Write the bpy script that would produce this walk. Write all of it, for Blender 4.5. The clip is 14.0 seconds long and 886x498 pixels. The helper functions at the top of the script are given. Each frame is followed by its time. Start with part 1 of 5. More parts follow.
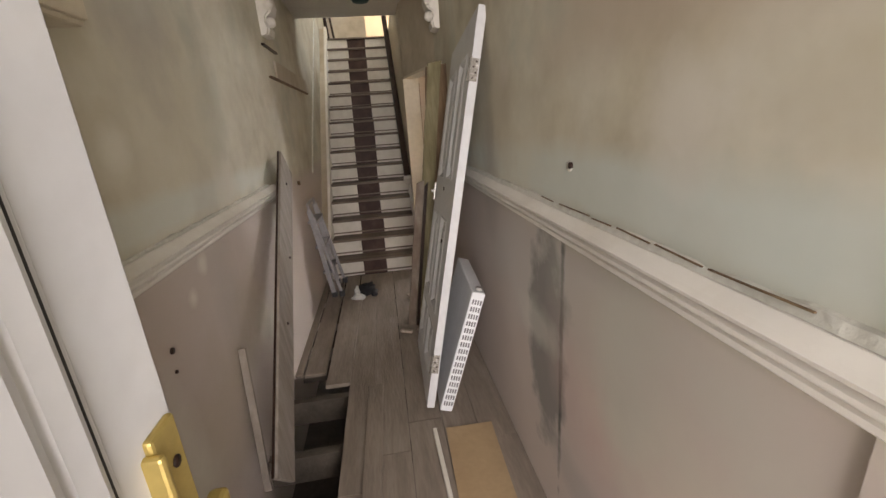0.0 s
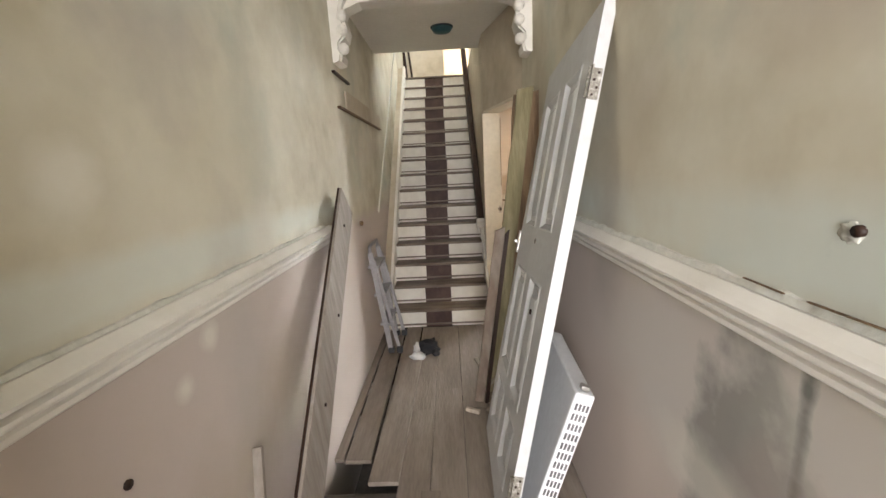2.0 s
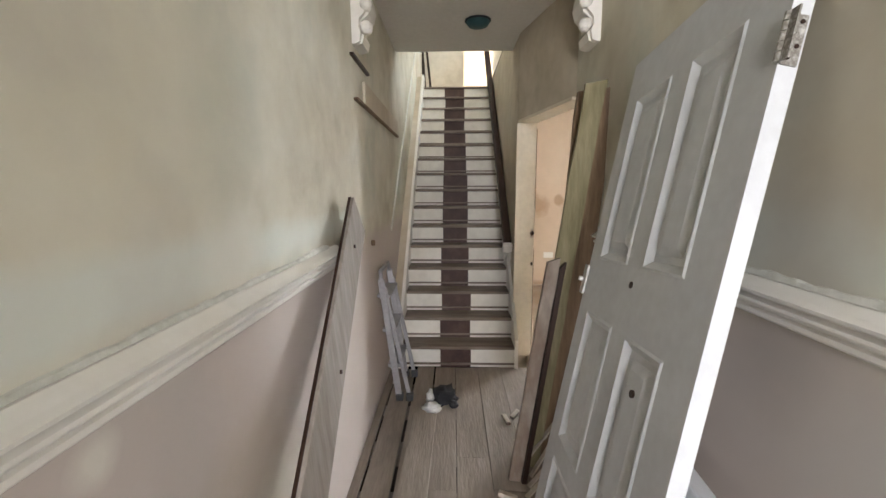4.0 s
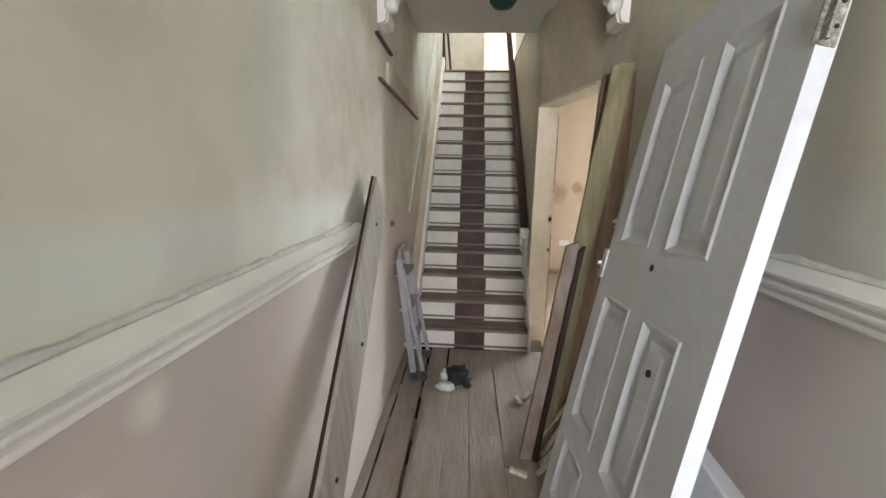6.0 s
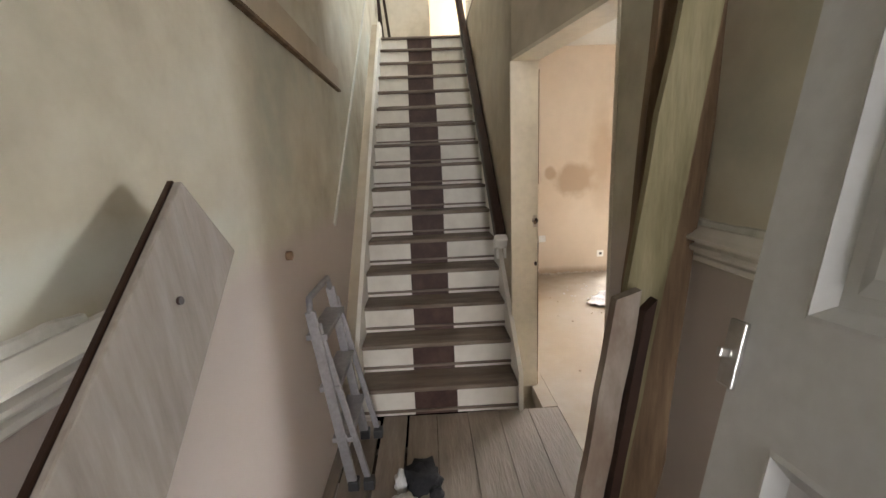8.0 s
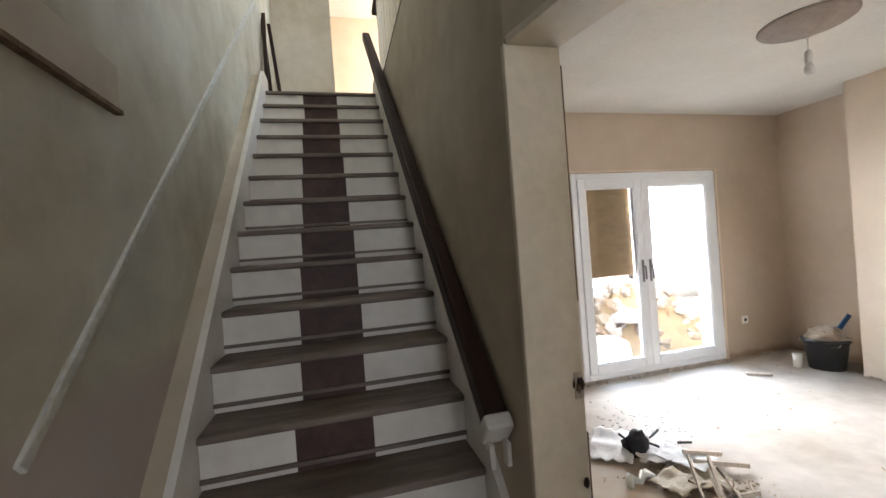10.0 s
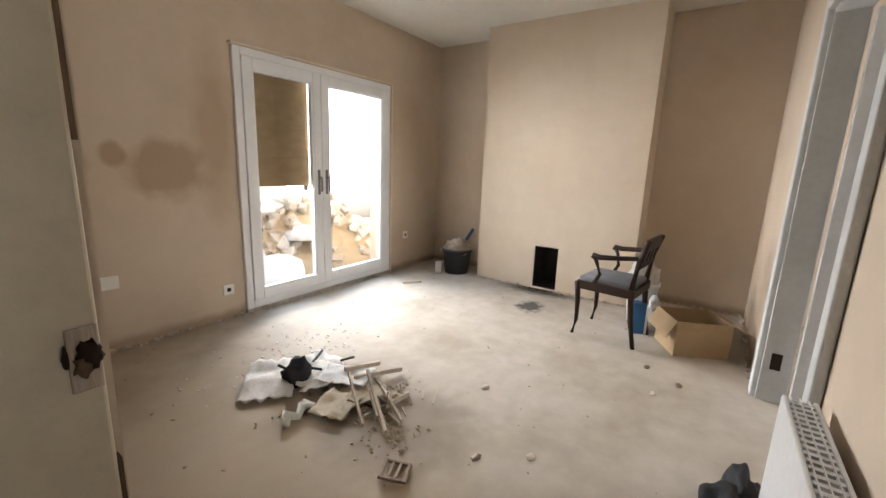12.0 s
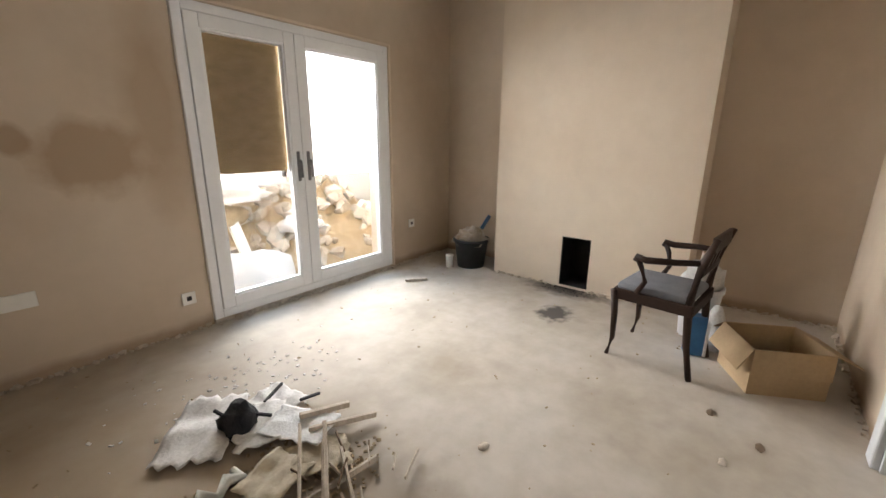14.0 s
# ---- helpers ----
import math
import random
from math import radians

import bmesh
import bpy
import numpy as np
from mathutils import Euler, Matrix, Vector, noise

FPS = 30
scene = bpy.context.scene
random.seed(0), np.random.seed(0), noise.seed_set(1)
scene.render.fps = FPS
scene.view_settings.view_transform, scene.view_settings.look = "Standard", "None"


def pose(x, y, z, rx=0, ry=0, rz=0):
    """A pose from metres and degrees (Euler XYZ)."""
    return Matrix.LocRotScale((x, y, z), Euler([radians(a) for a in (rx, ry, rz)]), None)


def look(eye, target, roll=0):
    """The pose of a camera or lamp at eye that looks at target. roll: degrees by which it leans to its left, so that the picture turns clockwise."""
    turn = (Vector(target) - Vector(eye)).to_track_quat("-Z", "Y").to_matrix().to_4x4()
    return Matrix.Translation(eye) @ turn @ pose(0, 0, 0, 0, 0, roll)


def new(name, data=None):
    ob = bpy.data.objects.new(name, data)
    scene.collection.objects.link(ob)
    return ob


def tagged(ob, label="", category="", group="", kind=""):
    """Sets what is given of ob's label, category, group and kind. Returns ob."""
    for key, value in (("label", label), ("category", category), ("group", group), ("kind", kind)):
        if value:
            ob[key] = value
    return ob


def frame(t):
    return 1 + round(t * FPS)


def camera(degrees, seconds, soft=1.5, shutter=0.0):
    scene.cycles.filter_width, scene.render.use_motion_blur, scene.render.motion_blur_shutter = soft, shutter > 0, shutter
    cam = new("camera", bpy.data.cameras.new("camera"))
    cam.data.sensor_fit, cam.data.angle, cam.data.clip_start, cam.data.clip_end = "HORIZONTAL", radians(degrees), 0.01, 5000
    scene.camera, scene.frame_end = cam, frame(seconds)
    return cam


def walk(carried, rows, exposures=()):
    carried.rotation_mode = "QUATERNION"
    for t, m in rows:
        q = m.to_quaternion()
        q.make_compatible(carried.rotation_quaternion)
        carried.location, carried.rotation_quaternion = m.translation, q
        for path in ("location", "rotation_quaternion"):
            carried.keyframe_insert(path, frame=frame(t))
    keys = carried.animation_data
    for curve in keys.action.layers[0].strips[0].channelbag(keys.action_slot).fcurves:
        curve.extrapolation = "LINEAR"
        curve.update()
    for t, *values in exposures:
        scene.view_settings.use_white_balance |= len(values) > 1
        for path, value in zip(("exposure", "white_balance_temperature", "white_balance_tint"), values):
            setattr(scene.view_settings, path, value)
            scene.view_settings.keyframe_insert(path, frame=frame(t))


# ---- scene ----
cam = camera(94.7, 14.0)
PATH = [
    (0, (0.219, 0.456, 1.527), (0.47, 2.35, 0.936), -4.1),
    (0.5, (0.241, 0.511, 1.533), (0.377, 2.436, 1.008), -3.2),
    (1, (0.249, 0.578, 1.538), (0.295, 2.525, 1.084), -2.8),
    (1.5, (0.203, 0.76, 1.531), (0.205, 2.716, 1.114), -2.9),
    (2, (0.189, 1.003, 1.5), (0.144, 2.965, 1.112), -3.0),
    (2.5, (0.162, 1.321, 1.513), (0.035, 3.29, 1.191), -2.7),
    (3, (0.096, 1.553, 1.495), (0.048, 3.53, 1.203), -1.9),
    (5.5, (-0.016, 1.538, 1.438), (-0.113, 3.509, 1.113), 1.7),
    (6, (-0.018, 1.521, 1.435), (-0.131, 3.485, 1.074), 1.2),
    (6.5, (0.009, 1.637, 1.433), (-0.084, 3.591, 1.017), -1.0),
    (7, (0.062, 1.922, 1.461), (-0.1, 3.887, 1.128), -3.6),
    (7.5, (0.053, 2.223, 1.427), (0.006, 4.186, 1.047), -2.7),
    (7.7, (0.044, 2.361, 1.424), (0.053, 4.315, 0.997), -2.5),
    (9.8, (0.02, 3.894, 1.499), (0.348, 5.866, 1.562), -4.3),
    (10, (0.082, 4.015, 1.467), (0.582, 5.952, 1.464), -4.2),
    (10.5, (0.183, 4.234, 1.39), (1.349, 5.842, 1.157), -1.5),
    (11, (0.262, 4.357, 1.357), (1.784, 5.593, 0.965), 0.1),
    (11.5, (0.431, 4.396, 1.324), (2.052, 5.497, 0.925), 0.6),
    (12, (0.554, 4.46, 1.289), (2.185, 5.544, 0.884), 2.1),
    (12.5, (0.636, 4.573, 1.281), (2.185, 5.747, 0.809), 1.3),
    (13, (0.73, 4.602, 1.268), (2.223, 5.81, 0.708), 0.6),
    (13.5, (1.02, 4.637, 1.272), (2.532, 5.834, 0.742), 0.2),
    (14, (1.258, 4.663, 1.3), (2.773, 5.86, 0.78), 0.4),
]
EXPOSURES = [(0, 0.0, 7200, 17), (0.5, 0.35, 7350, 17), (1, 0.55, 7500, 17), (1.5, 0.75, 7200, 14), (2, 0.8, 6800, 12), (3, 0.75, 6600, 12), (5.5, 0.65, 6200, 11), (6.5, 0.75, 6300, 11), (7, 0.7, 6700, 12), (7.5, 0.6, 6700, 12), (8.5, 0.35, 6500, 12), (10, -0.25, 6150, 12), (10.5, -0.6, 6250, 12), (11, -0.48, 6300, 12), (12, -0.7, 6700, 12), (12.5, -0.75, 6900, 12), (13, -0.73, 6900, 12), (14, -0.92, 6800, 12)]
walk(cam, [(t, look(eye, target, roll)) for t, eye, target, roll in PATH], EXPOSURES)

# ---- world and sun ----
world = bpy.data.worlds.new("world")
scene.world = world
world.use_nodes = True
wn = world.node_tree.nodes
sky = wn.new("ShaderNodeTexSky")
sky.sky_type, sky.sun_disc = "NISHITA", False
sky.sun_elevation, sky.sun_rotation = radians(48), radians(-102)
world.node_tree.links.new(sky.outputs[0], wn["Background"].inputs[0])
wn["Background"].inputs[1].default_value = 0.06
sun = new("sun", bpy.data.lights.new("sun", "SUN"))
sun.data.energy, sun.data.angle, sun.data.color = 2.5, radians(0.5), (1.0, 0.94, 0.84)
sun.matrix_world = look((-6.5, -1.4, 7.4), (0, 0, 0))


def sky_panel(name, x, y, z, w, h, target, power, colour):
    """An added area lamp that stands in for the sky's light at an opening."""
    lamp = bpy.data.lights.new(name, "AREA")
    lamp.shape, lamp.size, lamp.size_y, lamp.energy, lamp.color = "RECTANGLE", w, h, power, colour
    ob = new(name, lamp)
    ob.matrix_world = look((x, y, z), target)
    return ob


# added blue lamp above the view, for the bluish floor by the doors
sky_panel("sky_french_doors", 3.25, 8.75, 3.25, 1.9, 1.3, (3.25, 6.0, 0.4), 150, (0.3, 0.62, 1.0))
# added lamp behind the heap, glows through the glass as the white sky
sky_panel("sky_over_yard", 5.0, 11.65, 2.65, 9.5, 4.1, (5.0, 0, 2.65), 7600, (0.94, 0.97, 1.0))
sky_panel("sky_front_door", 0.6, -2.6, 1.9, 3.2, 3.0, (-0.1, 6, 1.3), 460, (0.98, 0.98, 1.0))
# added lamps in unseen upstairs openings light the stair wall and bedroom
sky_panel("sky_landing_window", 1.95, 6.9, 4.3, 1.6, 1.3, (-2, 6.9, 3.2), 68, (0.8, 0.9, 1.0))
sky_panel("sky_back_bedroom", 1.95, 10.1, 4.2, 1.0, 1.3, (-2, 10.1, 3.7), 70, (1.0, 0.92, 0.78))
# added lamp inside the side room, brightens what shows through its doorway
sky_panel("sky_side_room", 3.1, 1.6, 1.5, 1.4, 1.3, (3.1, 4, 1.1), 80, (0.95, 0.97, 1.0))


# ---- materials ----
def mat(name, colours, rough=0.8, scale=3.0, fine=60.0, bump=0.15, metal=0.0, world_space=True, stretch=(1, 1, 1), contrast=0.5, fine_mix=0.25, spec=0.5):
    """Colours mixed by coarse noise, darkened a little by fine grain, with bump."""
    m = bpy.data.materials.new(name)
    m.use_nodes = True
    nt, nd = m.node_tree, m.node_tree.nodes
    b = nd["Principled BSDF"]
    b.inputs["Roughness"].default_value, b.inputs["Metallic"].default_value = rough, metal
    b.inputs["Specular IOR Level"].default_value = spec
    if world_space:
        src = nd.new("ShaderNodeNewGeometry").outputs["Position"]
    else:
        src = nd.new("ShaderNodeTexCoord").outputs["Object"]
    mp = nd.new("ShaderNodeMapping")
    mp.inputs["Scale"].default_value = stretch
    nt.links.new(src, mp.inputs[0])
    info = nd.new("ShaderNodeObjectInfo")
    add = nd.new("ShaderNodeVectorMath")
    nt.links.new(mp.outputs[0], add.inputs[0])
    if not world_space:
        mul = nd.new("ShaderNodeVectorMath")
        mul.operation = "SCALE"
        mul.inputs[0].default_value = (17, 23, 11)
        nt.links.new(info.outputs["Random"], mul.inputs["Scale"])
        nt.links.new(mul.outputs[0], add.inputs[1])
    vec = add.outputs[0]
    n1 = nd.new("ShaderNodeTexNoise")
    n1.inputs["Scale"].default_value, n1.inputs["Detail"].default_value, n1.inputs["Roughness"].default_value = scale, 6, 0.6
    n2 = nd.new("ShaderNodeTexNoise")
    n2.inputs["Scale"].default_value, n2.inputs["Detail"].default_value = fine, 4
    nt.links.new(vec, n1.inputs["Vector"]), nt.links.new(vec, n2.inputs["Vector"])
    ramp = nd.new("ShaderNodeValToRGB")
    els = ramp.color_ramp.elements
    lo, hi = 0.5 - 0.32 * (1 - contrast) - 0.05, 0.5 + 0.32 * (1 - contrast) + 0.05
    while len(els) < len(colours):
        els.new(0.5)
    for i, c in enumerate(colours):
        els[i].position = lo + (hi - lo) * i / max(1, len(colours) - 1)
        els[i].color = (*c, 1)
    nt.links.new(n1.outputs[0], ramp.inputs[0])
    mix = nd.new("ShaderNodeMixRGB")
    mix.blend_type = "MULTIPLY"
    mix.inputs[0].default_value = fine_mix
    gr = nd.new("ShaderNodeValToRGB")
    gr.color_ramp.elements[0].position, gr.color_ramp.elements[1].position = 0.3, 0.65
    gr.color_ramp.elements[0].color = (0.45, 0.43, 0.4, 1)
    nt.links.new(n2.outputs[0], gr.inputs[0])
    nt.links.new(ramp.outputs[0], mix.inputs[1]), nt.links.new(gr.outputs[0], mix.inputs[2])
    nt.links.new(mix.outputs[0], b.inputs["Base Color"])
    if bump:
        bp = nd.new("ShaderNodeBump")
        bp.inputs["Strength"].default_value, bp.inputs["Distance"].default_value = bump, 0.01
        mth = nd.new("ShaderNodeMath")
        nt.links.new(n1.outputs[0], mth.inputs[0]), nt.links.new(n2.outputs[0], mth.inputs[1])
        nt.links.new(mth.outputs[0], bp.inputs["Height"]), nt.links.new(bp.outputs[0], b.inputs["Normal"])
    m["tail"] = mix.name
    return m


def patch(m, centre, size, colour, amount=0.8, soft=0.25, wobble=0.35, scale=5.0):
    """A patch of another colour, stains included, with a ragged round edge, at a place of the surface."""
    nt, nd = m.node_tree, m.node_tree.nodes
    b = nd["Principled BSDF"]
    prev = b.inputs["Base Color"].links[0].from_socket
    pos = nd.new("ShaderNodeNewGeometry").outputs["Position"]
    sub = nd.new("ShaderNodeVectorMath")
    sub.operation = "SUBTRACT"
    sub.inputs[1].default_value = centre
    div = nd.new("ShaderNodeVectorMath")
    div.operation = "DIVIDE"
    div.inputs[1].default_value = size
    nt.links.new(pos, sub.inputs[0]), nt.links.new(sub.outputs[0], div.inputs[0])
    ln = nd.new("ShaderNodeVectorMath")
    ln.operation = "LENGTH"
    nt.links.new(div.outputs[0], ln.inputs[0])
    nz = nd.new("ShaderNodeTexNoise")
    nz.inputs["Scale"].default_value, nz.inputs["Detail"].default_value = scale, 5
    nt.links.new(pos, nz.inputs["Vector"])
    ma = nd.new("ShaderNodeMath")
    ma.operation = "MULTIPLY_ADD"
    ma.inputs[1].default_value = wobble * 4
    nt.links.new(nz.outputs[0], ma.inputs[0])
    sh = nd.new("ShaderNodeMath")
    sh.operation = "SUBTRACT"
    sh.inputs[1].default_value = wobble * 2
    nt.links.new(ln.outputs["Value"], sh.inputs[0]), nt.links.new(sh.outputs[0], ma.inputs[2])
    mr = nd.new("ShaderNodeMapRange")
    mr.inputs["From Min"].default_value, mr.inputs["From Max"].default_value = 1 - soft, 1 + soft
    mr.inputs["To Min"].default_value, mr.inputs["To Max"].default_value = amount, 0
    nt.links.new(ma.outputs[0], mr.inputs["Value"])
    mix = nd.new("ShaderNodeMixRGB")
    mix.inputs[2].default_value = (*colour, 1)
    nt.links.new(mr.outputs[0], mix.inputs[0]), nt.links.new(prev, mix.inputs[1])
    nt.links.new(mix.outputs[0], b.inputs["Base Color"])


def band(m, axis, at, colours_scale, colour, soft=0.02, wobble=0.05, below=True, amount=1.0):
    """A second colour, coats of paint included, on one side of a ragged line."""
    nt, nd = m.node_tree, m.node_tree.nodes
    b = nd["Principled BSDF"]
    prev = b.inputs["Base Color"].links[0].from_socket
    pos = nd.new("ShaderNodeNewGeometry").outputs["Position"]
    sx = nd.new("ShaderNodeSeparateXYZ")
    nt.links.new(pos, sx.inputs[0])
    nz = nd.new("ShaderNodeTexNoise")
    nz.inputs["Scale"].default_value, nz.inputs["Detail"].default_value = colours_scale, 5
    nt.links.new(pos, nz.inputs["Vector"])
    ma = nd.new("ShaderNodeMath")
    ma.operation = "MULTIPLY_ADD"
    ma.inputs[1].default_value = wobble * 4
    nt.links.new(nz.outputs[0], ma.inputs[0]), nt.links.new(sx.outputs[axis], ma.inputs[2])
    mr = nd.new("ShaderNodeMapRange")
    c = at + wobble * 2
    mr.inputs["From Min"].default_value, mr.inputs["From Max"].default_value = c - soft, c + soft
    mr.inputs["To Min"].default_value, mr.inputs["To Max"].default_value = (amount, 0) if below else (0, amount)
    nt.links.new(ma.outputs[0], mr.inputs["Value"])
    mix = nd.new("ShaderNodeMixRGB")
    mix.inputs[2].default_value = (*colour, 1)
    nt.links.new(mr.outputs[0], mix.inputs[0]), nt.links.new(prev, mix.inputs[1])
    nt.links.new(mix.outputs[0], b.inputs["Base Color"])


HALL_L, HALL_R, ARCH_Y, STAIR_R = -0.508, 0.75, 3.83, 0.54
BACK, CHIM, NEAR, CEIL, UP = 7.63, 4.706, 4.11, 2.667, 2.9
ROOM_CEIL = 2.73
m_hall = mat("old_hall_plaster", [(0.42, 0.37, 0.27), (0.54, 0.5, 0.385), (0.61, 0.58, 0.475), (0.5, 0.51, 0.425)], 0.75, 1.3, 7, 0.1, contrast=0.62, fine_mix=0.22)
band(m_hall, 2, 1.17, 6, (0.5, 0.43, 0.39), 0.05, 0.03, amount=0.9)
patch(m_hall, (HALL_R, 1.9, 0.95), (0.3, 0.5, 0.25), (0.5, 0.48, 0.45), 0.7, 0.5, 0.35, 3)
patch(m_hall, (HALL_R, 1.2, 1.75), (0.3, 0.5, 0.12), (0.44, 0.36, 0.28), 0.6, 0.5, 0.35, 4)
patch(m_hall, (HALL_L, 2.2, 1.55), (0.3, 0.5, 0.3), (0.62, 0.58, 0.46), 0.6, 0.6, 0.3, 3)
patch(m_hall, (HALL_R, 1.74, 0.72), (0.3, 0.16, 0.42), (0.2, 0.19, 0.175), 0.85, 0.2, 0.35, 9)
patch(m_hall, (HALL_R, 1.61, 0.7), (0.3, 0.014, 0.42), (0.05, 0.055, 0.05), 0.9, 0.4, 0.5, 14)
patch(m_hall, (HALL_L, 1.9, 1.3), (0.3, 1.6, 0.06), (0.6, 0.63, 0.57), 0.7, 0.4, 0.2, 6)
patch(m_hall, (HALL_R, 1.5, 1.34), (0.3, 1.5, 0.09), (0.56, 0.62, 0.58), 0.7, 0.4, 0.2, 6)
patch(m_hall, (HALL_L, 2.25, 0.85), (0.1, 0.12, 0.45), (0.42, 0.38, 0.34), 0.6, 0.5, 0.2, 7)
for y, z, r in ((2.08, 1.07, 0.035), (1.75, 1.52, 0.06), (2.1, 1.95, 0.04), (1.95, 0.98, 0.03), (2.5, 1.3, 0.12), (1.4, 1.7, 0.2)):
    patch(m_hall, (HALL_L, y, z), (0.3, r, r), (0.7, 0.67, 0.58), 0.7, 0.5, 0.3, 14)
for y, z, r in ((2.2, 1.7, 0.05), (1.9, 1.95, 0.07), (1.3, 0.95, 0.1), (1.15, 1.5, 0.1)):
    patch(m_hall, (HALL_R, y, z), (0.3, r, r), (0.66, 0.63, 0.56), 0.6, 0.5, 0.35, 10)
patch(m_hall, (HALL_R, 1.25, 0.75), (0.3, 0.35, 0.25), (0.56, 0.4, 0.35), 0.6, 0.5, 0.3, 3)
blotches = random.Random(11)
for k in range(18):
    side = HALL_L if k % 2 else HALL_R
    tone = ((0.6, 0.57, 0.46), (0.4, 0.34, 0.25), (0.47, 0.47, 0.4), (0.64, 0.62, 0.54), (0.36, 0.33, 0.3))[k % 5]
    patch(m_hall, (side, blotches.uniform(1.0, 3.6), blotches.uniform(0.3, 2.3)), (0.1, blotches.uniform(0.08, 0.4), blotches.uniform(0.06, 0.3)), tone, 0.5, 0.5, 0.4, blotches.uniform(4, 9))
m_stairwall = mat("stairwell_plaster", [(0.42, 0.35, 0.25), (0.52, 0.45, 0.34), (0.58, 0.52, 0.42)], 0.65, 1.4, 8, 0.1, contrast=0.6, fine_mix=0.22)
m_pink = mat("pink_finish_plaster", [(0.51, 0.41, 0.305), (0.58, 0.475, 0.365), (0.63, 0.525, 0.415)], 0.85, 0.9, 7, 0.06, contrast=0.5, fine_mix=0.07)
patch(m_pink, (1.88, BACK, 1.2), (0.25, 0.4, 0.19), (0.37, 0.26, 0.165), 0.8, 0.25, 0.28, 6)
patch(m_pink, (1.13, BACK, 1.2), (0.27, 0.4, 0.17), (0.37, 0.26, 0.165), 0.8, 0.25, 0.28, 6)
patch(m_pink, (1.56, BACK, 1.28), (0.07, 0.4, 0.08), (0.37, 0.26, 0.165), 0.8, 0.25, 0.28, 6)
patch(m_pink, (2.2, BACK, 1.5), (0.13, 0.4, 0.55), (0.37, 0.26, 0.165), 0.6, 0.4, 0.2, 4)
# darker brown along the wall foot
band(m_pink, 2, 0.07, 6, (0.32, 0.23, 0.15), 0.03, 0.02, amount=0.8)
m_breast = mat("cream_plaster", [(0.62, 0.51, 0.39), (0.67, 0.56, 0.44), (0.7, 0.6, 0.48)], 0.85, 0.9, 7, 0.05, contrast=0.5, fine_mix=0.07)
m_white_ceiling = mat("ceiling_white", [(0.7, 0.67, 0.6), (0.78, 0.76, 0.7)], 0.85, 1.5, 30, 0.08, fine_mix=0.1)
m_screed = mat("dusty_screed", [(0.37, 0.315, 0.25), (0.46, 0.405, 0.34), (0.53, 0.485, 0.425)], 0.72, 1.4, 9, 0.1, contrast=0.6, fine_mix=0.2, spec=0.25)
# browner over the left part of the room floor
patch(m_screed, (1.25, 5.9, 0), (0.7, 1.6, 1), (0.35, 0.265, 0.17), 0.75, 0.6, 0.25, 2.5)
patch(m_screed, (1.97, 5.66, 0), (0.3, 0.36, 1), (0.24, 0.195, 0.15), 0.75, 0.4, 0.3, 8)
patch(m_screed, (4.1, 5.8, 0), (0.14, 0.11, 1), (0.05, 0.045, 0.04), 0.9, 0.35, 0.45, 14)
patch(m_screed, (4.64, 5.92, 0), (0.13, 0.34, 1), (0.08, 0.065, 0.05), 0.9, 0.5, 0.4, 11)
m_board = mat("dirty_floorboard", [(0.2, 0.163, 0.13), (0.25, 0.206, 0.168), (0.31, 0.265, 0.22)], 0.75, 3, 18, 0.3, world_space=False, stretch=(5, 0.7, 5))
m_tread = mat("worn_tread", [(0.1, 0.068, 0.048), (0.17, 0.13, 0.1), (0.25, 0.2, 0.165)], 0.6, 3, 18, 0.3, world_space=False, stretch=(1, 6, 6))
m_riser = mat("painted_riser", [(0.66, 0.62, 0.55), (0.78, 0.75, 0.68)], 0.6, 5, 14, 0.08, fine_mix=0.15)
m_runner = mat("bare_brown_strip", [(0.035, 0.014, 0.01), (0.06, 0.027, 0.02), (0.09, 0.048, 0.037)], 0.6, 8, 60, 0.3)
m_gloss = mat("white_gloss_paint", [(0.52, 0.53, 0.535), (0.6, 0.61, 0.615)], 0.55, 4, 30, 0.1, fine_mix=0.12, spec=0.3)
m_filler = mat("old_filler", [(0.5, 0.5, 0.44), (0.62, 0.62, 0.56), (0.7, 0.68, 0.62)], 0.85, 5, 40, 0.4)
m_trim = mat("old_white_paint", [(0.66, 0.62, 0.54), (0.77, 0.74, 0.68), (0.82, 0.8, 0.75)], 0.45, 4, 10, 0.12, contrast=0.2, fine_mix=0.12)
m_cream = mat("cream_paint", [(0.6, 0.53, 0.4), (0.7, 0.63, 0.5)], 0.45, 3, 30, 0.12, fine_mix=0.15)
m_dark = mat("dark_stained_wood", [(0.018, 0.008, 0.005), (0.038, 0.018, 0.011)], 0.5, 6, 40, 0.15, world_space=False, spec=0.25)
m_pipe = mat("soot", [(0.008, 0.007, 0.006), (0.02, 0.018, 0.016)], 0.95, 6, 40, 0.4)
m_earth = mat("sub_floor_earth", [(0.06, 0.05, 0.04), (0.12, 0.1, 0.08)], 0.95, 6, 40, 0.5)
m_doorpaint = mat("dull_white_paint", [(0.5, 0.51, 0.53), (0.58, 0.59, 0.6)], 0.5, 4, 30, 0.05, fine_mix=0.1)
m_upvc = mat("white_upvc", [(0.8, 0.81, 0.82), (0.84, 0.85, 0.86)], 0.3, 3, 30, 0.03, fine_mix=0.05)
m_seal = mat("black_rubber", [(0.012, 0.012, 0.012), (0.025, 0.025, 0.025)], 0.6, 8, 40, 0.1)
m_gun = mat("dull_grey_handle", [(0.16, 0.16, 0.17), (0.24, 0.24, 0.25)], 0.4, 8, 60, 0.05, metal=0.6)
m_steel = mat("brushed_metal", [(0.5, 0.49, 0.47), (0.65, 0.64, 0.62)], 0.35, 8, 60, 0.05, metal=1.0)
